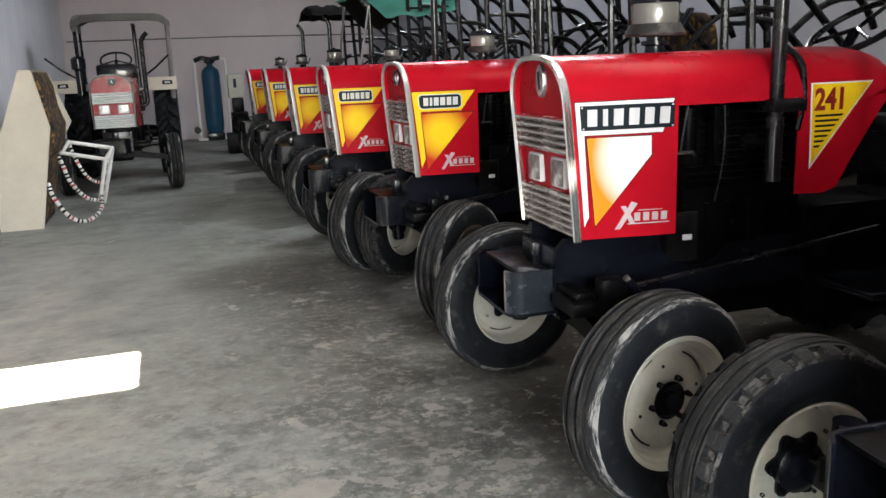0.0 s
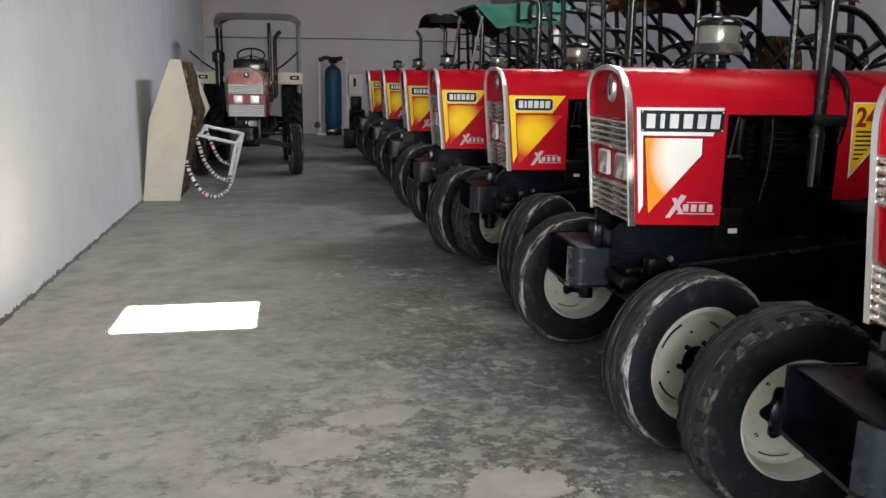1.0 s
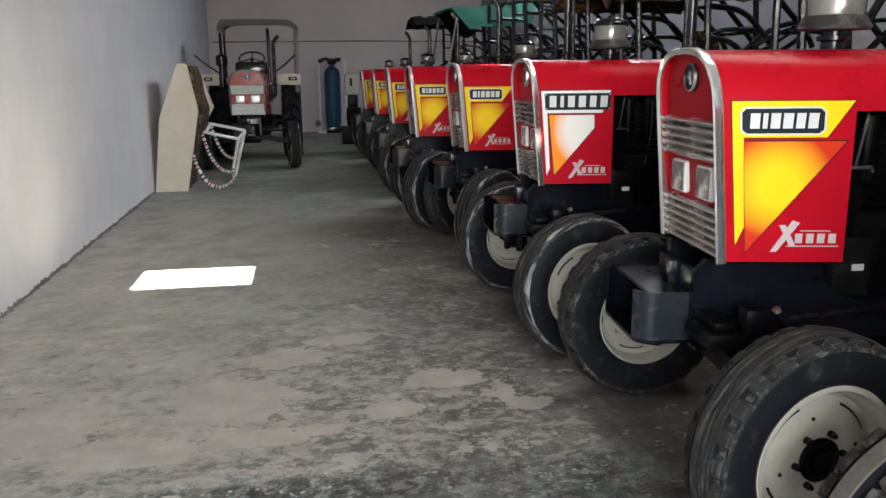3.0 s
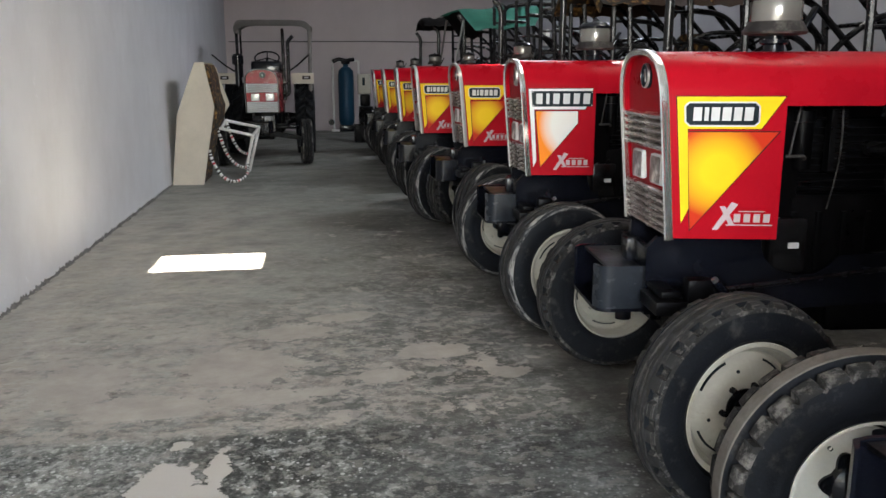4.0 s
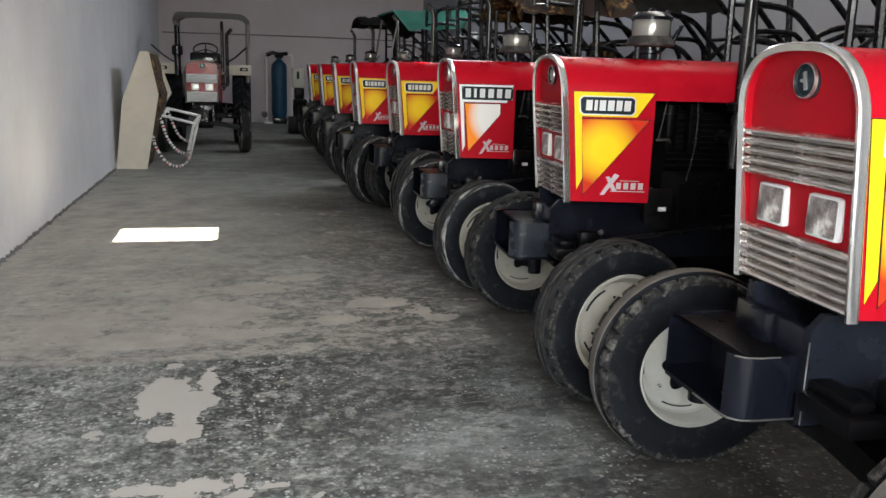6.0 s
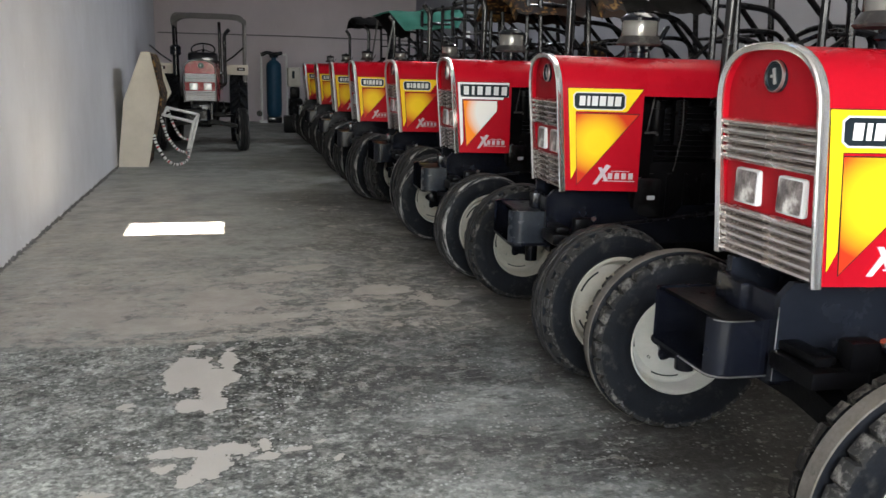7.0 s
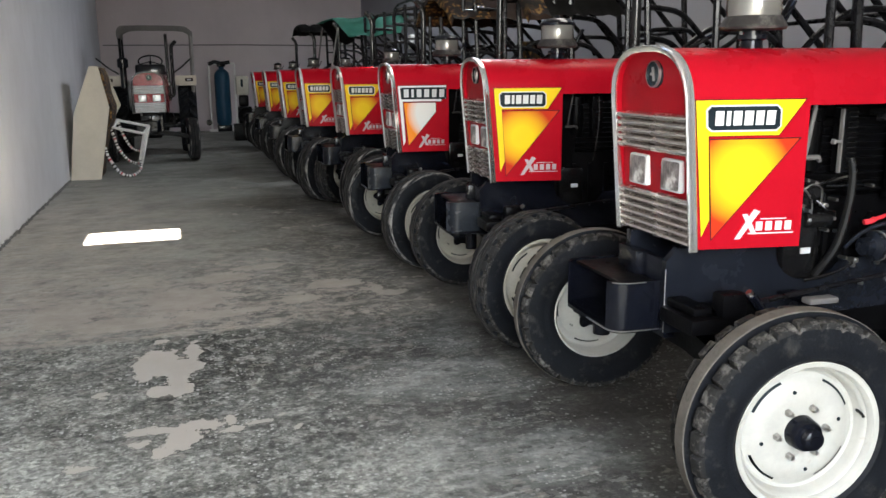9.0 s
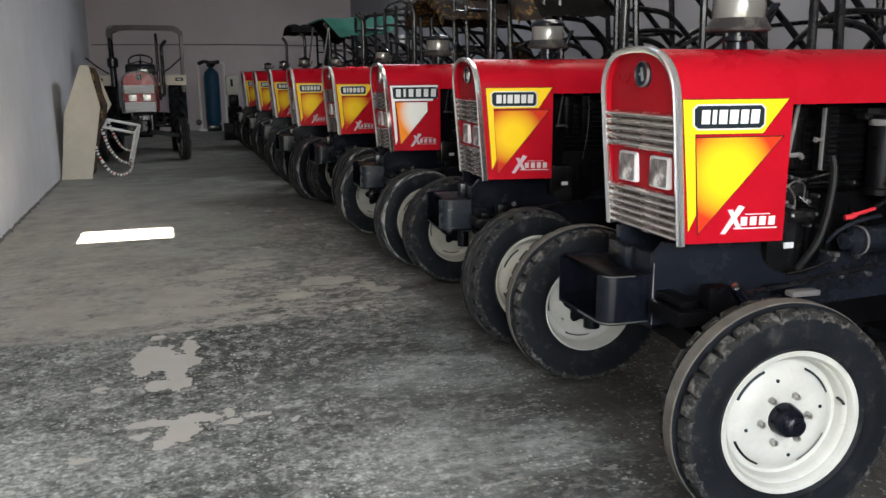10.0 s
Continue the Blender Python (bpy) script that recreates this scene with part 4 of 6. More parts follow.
def decal(parent, white, raised, fresh):
    """Printed side sticker: an L-shaped band, a faded triangle, a name plate drawn as plain bars and a pale emblem."""
    def lay(name, outline, material, off, label=""):
        bm = bmesh.new()
        a = [bm.verts.new((x + lean(z) * max(0, 1 - x / 0.352), side_y(x + lean(z) * max(0, 1 - x / 0.352)) - off, z)) for x, z in outline]
        b = [bm.verts.new((v.co.x, v.co.y + off + 0.002, v.co.z)) for v in a]
        bm.faces.new(a)
        bm.faces.new(b)
        n = len(a)
        for i in range(n):
            bm.faces.new((a[i], a[(i + 1) % n], b[(i + 1) % n], b[i]))
        return part(name, bm, material, parent, label, 0)

    def u(v):
        return 0.028 + v * 0.318
    main = STICKER_WHITE if white else STICKER_YELLOW
    x0, x1, z0, z1 = (u(.030), u(.99), 1.136, 1.228) if white else (u(.065), u(.755), 1.134, 1.214)
    emblem = (0.0, 0.0)
    if white:
        band = [(u(.005), 1.234), (u(.975), 1.236), (u(.86), 1.126), (u(.072), 1.126), (u(.062), 0.850), (u(.006), 0.816)]
        tri = [(u(.095), 1.116), (u(.745), 1.116), (u(.745), 1.052), (u(.125), 0.818)]
    elif raised:
        band = [(u(.035), 1.240), (u(1.0), 1.240), (u(.80), 1.137), (u(.125), 1.137), (u(.125), 0.875), (u(.045), 0.823)]
        tri = [(u(.128), 1.126), (u(.96), 1.126), (u(.135), 0.803)]
        x0, x1, z0, z1, emblem = x0 + 0.010, x1 + 0.008, z0 + 0.010, z1 + 0.010, (0.007, 0.002)
    else:
        band = [(u(-.02), 1.228), (u(.97), 1.228), (u(.74), 1.122), (u(.085), 1.122), (u(.085), 0.866), (u(.0), 0.812)]
        tri = [(u(.095), 1.110), (u(.935), 1.110), (u(.105), 0.806)]

    def grown(o, g):
        """The outline moved outwards by g along every side, with blunt tips."""
        n = len(o)
        area2 = sum(o[i][0] * o[(i + 1) % n][1] - o[(i + 1) % n][0] * o[i][1] for i in range(n))
        flip = 1 if area2 > 0 else -1
        out = []
        for i in range(n):
            (ax, az), (bx, bz), (cx, cz) = o[i - 1], o[i], o[(i + 1) % n]
            l1, l2 = math.hypot(bx - ax, bz - az), math.hypot(cx - bx, cz - bz)
            n1 = ((bz - az) / l1 * flip, -(bx - ax) / l1 * flip)
            n2 = ((cz - bz) / l2 * flip, -(cx - bx) / l2 * flip)
            k = g / max(0.35, 1 + n1[0] * n2[0] + n1[1] * n2[1])
            out.append((bx + (n1[0] + n2[0]) * k, bz + (n1[1] + n2[1]) * k))
        return out
    lay("sticker_edge", grown(band, 0.0026), STICKER_LINE, 0.0005)
    lay("sticker_band", band, main, 0.0013, "white printed band" if white else "yellow printed band")
    lay("sticker_edge", grown(tri, 0.0034), STICKER_LINE, 0.0009)
    lay("sticker_triangle", tri, FADE_WHITE if white else FADE_YELLOW, 0.0018, "orange fading to white" if white else "orange fading to yellow")

    def rounded(g, r):
        return [(x0 + g, z0 + g + r), (x0 + g + r, z0 + g), (x1 - g - r, z0 + g), (x1 - g, z0 + g + r), (x1 - g, z1 - g - r), (x1 - g - r, z1 - g), (x0 + g + r, z1 - g), (x0 + g, z1 - g - r)]
    if not white:
        lay("plate_edge", rounded(0.0, 0.014), PLATE_GREY, 0.003)
    lay("name_plate", rounded(0.005, 0.003 if white else 0.011), PLATE_BLACK, 0.004, "black name plate")
    if white:
        for x, z in ((x0 + .011, z0 + .011), (x1 - .011, z0 + .011), (x0 + .011, z1 - .011), (x1 - .011, z1 - .011)):
            lay("plate_rivet", [(x - .0025, z - .0025), (x + .0025, z - .0025), (x + .0025, z + .0025), (x - .0025, z + .0025)], PLATE_GREY, 0.0056)
    s0, s1 = x0 + 0.024, x1 - 0.022
    widths = [1, 0.5, 1, 1.05, 0.95, 1.05]
    gap = 0.62 if white else 0.34
    k = (s1 - s0) / (sum(widths) + gap * 5)
    x = s0
    for w in widths:
        lay("plate_bar", [(x, z0 + .019), (x + w * k, z0 + .019), (x + w * k + 0.003, z1 - .018), (x + 0.003, z1 - .018)], STICKER_WHITE if fresh else PLATE_GREY, 0.0056)
        x += (w + gap) * k
    # emblem: crossed strokes in a grey outline, with a row of plain bars and thin lines beside them
    ink = STICKER_WHITE if fresh else EMBLEM_DULL

    def stroke(name, o, material, off):
        lay(name, [(p + emblem[0], q + emblem[1]) for p, q in o], material, off)
    for o, off in (([(u(.35), .803), (u(.39), .803), (u(.585), .886), (u(.535), .892)], 0.0012), ([(u(.425), .878), (u(.465), .878), (u(.55), .822), (u(.51), .822)], 0.0016)):
        stroke("emblem_edge", grown(o, 0.0022), EMBLEM_DULL, off - 0.0006)
        stroke("emblem_stroke", o, ink, off)
    stroke("emblem_base", [(u(.48), .816), (u(.94), .816), (u(.94), .8195), (u(.48), .8195)], ink, 0.0021)
    stroke("emblem_base", [(u(.60), .862), (u(.86), .862), (u(.86), .8645), (u(.60), .8645)], ink, 0.0021)
    for i in range(4):
        a = .555 + i * .098
        stroke("emblem_bar", [(u(a), .827), (u(a + .062), .827), (u(a + .065), .855), (u(a + .003), .855)], ink, 0.0026)


def model_number(parent):
    """The rear sticker: a tall triangle with the number and stripes that shrink downwards."""
    y = -hood_half(1.0) - 0.0015
    part("sticker_edge", sheet([(0.876, 1.262), (1.141, 1.262), (0.887, 0.958)], y + 0.0008), STICKER_WHITE, parent, "", 0)
    part("number_sticker", sheet([(0.883, 1.257), (1.130, 1.257), (0.893, 0.976)], y), STICKER_YELLOW, parent, "yellow triangular number sticker", 0)
    for i in range(7):
        z = 1.150 - i * 0.018
        x1 = 1.130 - (1.257 - z) * (0.237 / 0.281) - 0.020
        part("stripe", sheet([(0.900, z), (x1, z), (x1 - 0.007, z - 0.008), (0.900, z - 0.008)], y - 0.0015), STICKER_LINE, parent, "", 0)
    if "number" not in CACHE:
        c = bpy.data.curves.new("number", "FONT")
        c.body, c.size, c.extrude, c.offset = "241", 0.105, 0.0008, 0.0035
        tmp = bpy.data.objects.new("number", c)
        scene.collection.objects.link(tmp)
        bpy.context.view_layer.update()
        me = bpy.data.meshes.new_from_object(tmp)
        bpy.data.objects.remove(tmp)
        me.materials.append(STICKER_RED)
        CACHE["number"] = me
    o = new("model_number", CACHE["number"])
    o.parent = parent
    o.matrix_basis = Matrix.Translation((0.893, y - 0.003, 1.168)) @ Matrix.Rotation(radians(90), 4, "X") @ Matrix.Diagonal((0.86, 1, 1, 1))
    o["label"] = "dark red number 241"


def headlamp(parent, y, bright):
    x = lean(0.99) + 0.014
    lamp = shared("bezel", parent, lambda p: part("headlight", boxed(-0.012, 0.012, -0.060, 0.060, -0.053, 0.053, 0.012), PLATE_GREY, p, "square headlight with a bright bezel"), Matrix.Translation((x, y, 0.990)))
    shared("lens%d" % bright, lamp, lambda p: part("lens", boxed(-0.015, 0.0, -0.054, 0.054, -0.047, 0.047, 0.010), LENS_BRIGHT if bright else LENS, p))


def bumper(parent, worn=False, dusty=False):
    """Front carrier of bent plate: two side cheeks, top and bottom plates and a web, open in front."""
    near = [(0.0, -0.138), (-0.155, -0.138), (-0.185, -0.131), (-0.205, -0.111), (-0.212, -0.085)]
    near_in = [(0.0, -0.128), (-0.152, -0.128), (-0.178, -0.122), (-0.196, -0.106), (-0.202, -0.085)]
    far = [(0.0, 0.262), (-0.155, 0.262), (-0.19, 0.252), (-0.212, 0.212)]
    far_in = [(-0.202, 0.212), (-0.182, 0.243), (-0.152, 0.252), (0.0, 0.252)]
    shared("cheek%d" % dusty, parent, lambda p: part("cheek", prism(bmesh.new(), near + near_in[::-1], 0.500, 0.654, "z"), FRAME_DUSTY if dusty else BLACK, p, "", 50))
    shared("cheek_far", parent, lambda p: part("cheek", prism(bmesh.new(), far + far_in, 0.500, 0.654, "z"), BLACK, p, "", 50))
    shared("bump_top", parent, lambda p: part("top_plate", boxed(-0.165, 0.02, -0.127, 0.251, 0.636, 0.648, 0.003), ENGINE, p))
    shared("bump_bot", parent, lambda p: part("bottom_plate", prism(bmesh.new(), [(0.02, -0.137), (-0.155, -0.137), (-0.185, -0.130), (-0.205, -0.110), (-0.211, -0.085), (-0.211, 0.212), (-0.19, 0.251), (-0.155, 0.261), (0.02, 0.261)], 0.488, 0.500, "z"), BLACK, p, "", 0))
    shared("bump_web", parent, lambda p: part("web", boxed(-0.05, -0.03, -0.127, 0.251, 0.500, 0.636), BLACK, p))
    shared("bump_nut", parent, lambda p: part("nut", lathe(bmesh.new(), [(0.0, 0.0), (0.022, 0.0), (0.022, 0.008), (0.012, 0.010), (0.012, 0.026), (0.0, 0.027)], 10, Matrix.Translation((-0.125, 0.02, 0.500)) @ UP @ Matrix.Diagonal((1, -1, 1, 1))), STEEL if worn else BLACK, p))
    if worn:
        shared("bump_edge", parent, lambda p: part("worn_edge", tubed([(-0.02, -0.139, 0.494), (-0.155, -0.139, 0.494), (-0.186, -0.132, 0.494), (-0.207, -0.111, 0.494), (-0.213, -0.085, 0.494), (-0.213, 0.05, 0.494)], 0.0026, 6), STEEL, p, "edge worn to bare steel"))
        shared("bump_edge2", parent, lambda p: part("worn_edge", tubed([(-0.10, -0.139, 0.654), (-0.155, -0.139, 0.654), (-0.186, -0.132, 0.654), (-0.206, -0.111, 0.654)], 0.002, 6), STEEL, p, "edge worn to bare steel"))
        shared("bump_edge3", parent, lambda p: part("worn_edge", tubed([(-0.051, -0.171, 0.492), (-0.051, -0.171, 0.70)], 0.0018, 6), STEEL, p, "edge worn to bare steel"))
    shared("bump_lug", parent, lambda p: part("tow_lug", boxed(-0.075, -0.015, -0.02, 0.055, 0.648, 0.728, 0.010), BLACK, p))


def engine(parent, clean):
    eng = empty("engine", Matrix.Identity(4))
    eng.parent = parent

    def P(key, name, make, mat, label=""):
        shared(key, eng, lambda p: part(name, make(), mat, p, label))

    def block():
        return boxed(0.36, 0.98, -0.13, 0.15, 0.50, 0.90, 0.02)

    def jug():
        return boxed(0.50, 0.90, -0.10, 0.12, 0.90, 1.16, 0.015)

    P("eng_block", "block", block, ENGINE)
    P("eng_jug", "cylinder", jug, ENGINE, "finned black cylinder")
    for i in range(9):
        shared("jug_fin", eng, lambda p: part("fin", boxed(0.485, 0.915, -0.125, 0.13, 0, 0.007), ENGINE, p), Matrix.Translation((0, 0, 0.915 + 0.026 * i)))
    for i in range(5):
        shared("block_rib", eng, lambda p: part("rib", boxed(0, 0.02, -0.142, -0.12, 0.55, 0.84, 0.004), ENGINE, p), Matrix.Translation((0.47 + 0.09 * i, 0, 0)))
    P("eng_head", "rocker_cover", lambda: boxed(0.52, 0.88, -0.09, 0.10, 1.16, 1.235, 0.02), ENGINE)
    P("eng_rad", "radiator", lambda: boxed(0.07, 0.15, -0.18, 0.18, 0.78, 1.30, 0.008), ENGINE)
    # dark box added to fill the bay, so nothing shows through it
    P("eng_filler", "bay_filler", lambda: boxed(0.15, 0.49, -0.13, 0.14, 0.78, 1.27, 0.02), ENGINE)
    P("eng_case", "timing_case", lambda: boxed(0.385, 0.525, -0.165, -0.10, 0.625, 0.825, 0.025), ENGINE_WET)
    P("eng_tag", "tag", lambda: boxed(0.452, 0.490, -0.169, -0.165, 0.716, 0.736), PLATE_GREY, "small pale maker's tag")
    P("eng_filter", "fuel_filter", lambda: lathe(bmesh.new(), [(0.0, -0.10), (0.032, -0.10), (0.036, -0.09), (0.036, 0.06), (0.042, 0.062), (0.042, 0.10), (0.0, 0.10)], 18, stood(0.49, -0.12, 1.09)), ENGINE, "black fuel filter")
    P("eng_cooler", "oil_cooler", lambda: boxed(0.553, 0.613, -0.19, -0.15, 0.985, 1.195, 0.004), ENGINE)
    for i in range(12):
        shared("cooler_fin", eng, lambda p: part("fin", boxed(0.572, 0.610, -0.196, -0.19, -0.002, 0.002), HOSE, p), Matrix.Translation((0, 0, 1.0 + 0.0165 * i)))
    if clean:
        P("eng_strip", "edge_strip", lambda: boxed(0.547, 0.554, -0.20, -0.185, 0.985, 1.192, 0.002), DUSTY_GREY, "pale metal edge strip")
        P("eng_tap", "tap", lambda: box(boxed(0.516, 0.550, -0.205, -0.19, 1.083, 1.093, 0.003), 0.514, 0.521, -0.207, -0.19, 1.080, 1.097, 0.003), DUSTY_GREY)
        P("eng_starter", "starter_motor", lambda: lathe(bmesh.new(), [(0.0, -0.11), (0.045, -0.11), (0.05, -0.10), (0.05, 0.08), (0.03, 0.09), (0.03, 0.12), (0.0, 0.12)], 20, Matrix.Translation((0.775, -0.215, 0.737)) @ Matrix.Rotation(radians(90), 4, "Z")), FRAME_PAINT, "blue-black starter motor")
        P("eng_starter_ring", "end_ring", lambda: lathe(bmesh.new(), [(0.051, -0.004), (0.053, -0.004), (0.053, 0.004), (0.051, 0.004)], 20, Matrix.Translation((0.715, -0.215, 0.737)) @ Matrix.Rotation(radians(90), 4, "Z")), DUSTY_GREY)
        P("eng_lead", "cable_cap", lambda: tube(tubed(smooth_line([(0.652, -0.215, 0.820), (0.675, -0.22, 0.823), (0.69, -0.22, 0.830)]), 0.010), smooth_line([(0.688, -0.22, 0.829), (0.73, -0.22, 0.838), (0.775, -0.22, 0.848)]), 0.007), CABLE_RED, "red rubber cable cap")
    # the other tractors' pale rods are darkened to match their dimmer bays
    P("eng_dip%d" % clean, "dipstick", lambda: tubed([(0.443, -0.20, 1.235), (0.412, -0.20, 1.045)], 0.007 if clean else 0.004, 8), DUSTY_GREY if clean else COLLAR, "pale metal rod")
    P("eng_lever%d" % clean, "lever", lambda: tubed(smooth_line([(0.400, -0.20, 1.040), (0.425, -0.21, 1.041), (0.452, -0.21, 1.042), (0.464, -0.205, 1.030)]), 0.008 if clean else 0.006, 8), DUSTY_GREY if clean else COLLAR)
    if clean:
        P("eng_hose_a", "hose", lambda: tubed(smooth_line([(0.600, -0.19, 1.03), (0.603, -0.20, 0.98), (0.596, -0.205, 0.90), (0.578, -0.205, 0.80), (0.552, -0.20, 0.725), (0.505, -0.175, 0.64)]), 0.014), HOSE)
        P("eng_hose_b", "hose", lambda: tubed(smooth_line([(0.43, -0.18, 0.935), (0.46, -0.20, 0.945), (0.51, -0.20, 0.962), (0.55, -0.19, 0.97)]), 0.004), ENGINE_WET)
        P("eng_hose_c", "hose", lambda: tubed(smooth_line([(0.77, -0.22, 0.848), (0.84, -0.21, 0.885), (0.92, -0.16, 0.94)]), 0.009), HOSE)
        P("eng_hose_d", "hose", lambda: tubed(smooth_line([(0.60, -0.20, 0.735), (0.625, -0.22, 0.775), (0.68, -0.225, 0.803), (0.74, -0.225, 0.815), (0.80, -0.22, 0.82)]), 0.007), FRAME_PAINT)
        P("eng_can", "filter_can", lambda: lathe(bmesh.new(), [(0.0, -0.13), (0.046, -0.13), (0.052, -0.12), (0.052, 0.12), (0.058, 0.125), (0.058, 0.145), (0.0, 0.145)], 22, stood(0.825, -0.175, 1.035) @ Matrix.Diagonal((1, -1, 1, 1))), ENGINE, "black filter can")
        P("eng_can_band", "can_strap", lambda: lathe(bmesh.new(), [(0.054, -0.115), (0.056, -0.113), (0.056, -0.095), (0.054, -0.093)], 22, stood(0.825, -0.175, 1.035) @ Matrix.Diagonal((1, -1, 1, 1))), DUSTY_GREY)
        P("eng_can_head", "can_bracket", lambda: box(boxed(0.72, 0.90, -0.20, -0.12, 1.165, 1.190, 0.004), 0.70, 0.735, -0.21, -0.17, 1.15, 1.172, 0.005), ENGINE_WET)
        # steel studs added to imitate glints on the oily parts
        for i, (x, z) in enumerate(((0.455, 0.96), (0.47, 0.835), (0.515, 0.80), (0.54, 0.90), (0.605, 0.955), (0.60, 0.70), (0.68, 0.94), (0.70, 0.735), (0.385, 0.955), (0.402, 0.925), (0.425, 0.968), (0.415, 0.885), (0.438, 0.868), (0.45, 0.845), (0.402, 0.832), (0.57, 0.79))):
            shared("eng_glint", eng, lambda p: part("glint_stud", lathe(bmesh.new(), [(0.0, -0.008), (0.0055, -0.008), (0.0065, 0.0), (0.0065, 0.03)], 6), STEEL, p), Matrix.Translation((x, -0.205, z)))
        P("eng_pump_head", "pump_head", lambda: lathe(bmesh.new(), [(0.0, -0.205), (0.022, -0.205), (0.030, -0.195), (0.030, -0.15), (0.0, -0.15)], 18, Matrix.Translation((0.405, 0, 0.895))), ENGINE_WET)
        P("eng_pump_low", "pump_housing", lambda: lathe(bmesh.new(), [(0.0, -0.20), (0.034, -0.20), (0.040, -0.19), (0.040, -0.14), (0.0, -0.14)], 20, Matrix.Translation((0.425, 0, 0.815))), ENGINE_WET)
        P("eng_pipes", "fuel_line", lambda: tube(tubed(smooth_line([(0.39, -0.20, 0.955), (0.41, -0.215, 0.94), (0.44, -0.215, 0.90), (0.45, -0.205, 0.845)]), 0.003, 6), smooth_line([(0.40, -0.205, 0.925), (0.43, -0.22, 0.955), (0.475, -0.215, 0.94), (0.485, -0.205, 0.89)]), 0.003, 6), STEEL)
        P("eng_bracket_rod", "stay_rod", lambda: tubed([(0.445, -0.185, 0.945), (0.60, -0.195, 0.975)], 0.004, 6), STEEL)
    else:
        P("eng_wire", "wire", lambda: tubed(smooth_line([(0.575, -0.21, 1.24), (0.580, -0.215, 1.10), (0.572, -0.215, 0.98), (0.555, -0.205, 0.86)]), 0.003, 6), COLLAR)
    if clean:
        P("eng_pump", "injection_pump", lambda: boxed(0.44, 0.52, -0.19, -0.12, 0.84, 0.92, 0.012), ENGINE_WET)
        P("eng_pump_b", "alternator", lambda: lathe(bmesh.new(), [(0.0, -0.19), (0.05, -0.19), (0.058, -0.17), (0.058, -0.11), (0.0, -0.11)], 18, Matrix.Translation((0.455, 0, 0.90))), ENGINE_WET)
        P("eng_nut", "union_nut", lambda: lathe(bmesh.new(), [(0.0, -0.222), (0.007, -0.222), (0.007, -0.19), (0.0, -0.19)], 6, Matrix.Translation((0.495, 0, 0.885))), STEEL)
        P("eng_nut_b", "union_nut", lambda: lathe(bmesh.new(), [(0.0, -0.222), (0.006, -0.222), (0.006, -0.18), (0.0, -0.18)], 6, Matrix.Translation((0.53, 0, 0.84))), STEEL)
        P("eng_reg", "governor", lambda: lathe(bmesh.new(), [(0.0, -0.035), (0.022, -0.035), (0.026, -0.02), (0.026, 0.05), (0.018, 0.06), (0.0, 0.06)], 14, Matrix.Translation((0.49, -0.20, 0.835)) @ Matrix.Rotation(radians(90), 4, "Z")), ENGINE_WET)
        P("eng_lines", "fuel_line", lambda: tube(tubed(smooth_line([(0.47, -0.20, 0.90), (0.50, -0.22, 0.87), (0.535, -0.21, 0.862), (0.545, -0.20, 0.83)]), 0.004, 6), smooth_line([(0.52, -0.18, 0.94), (0.58, -0.20, 0.945), (0.66, -0.19, 0.94)]), 0.004, 6), ENGINE_WET)
        P("eng_clip", "hose_clip", lambda: boxed(0.628, 0.648, -0.215, -0.185, 0.682, 0.698, 0.003), STEEL)
        P("eng_cap", "oil_pipe", lambda: tubed(smooth_line([(0.46, -0.185, 0.628), (0.53, -0.205, 0.645), (0.60, -0.21, 0.668), (0.638, -0.205, 0.69)]), 0.005, 6), ENGINE_WET)


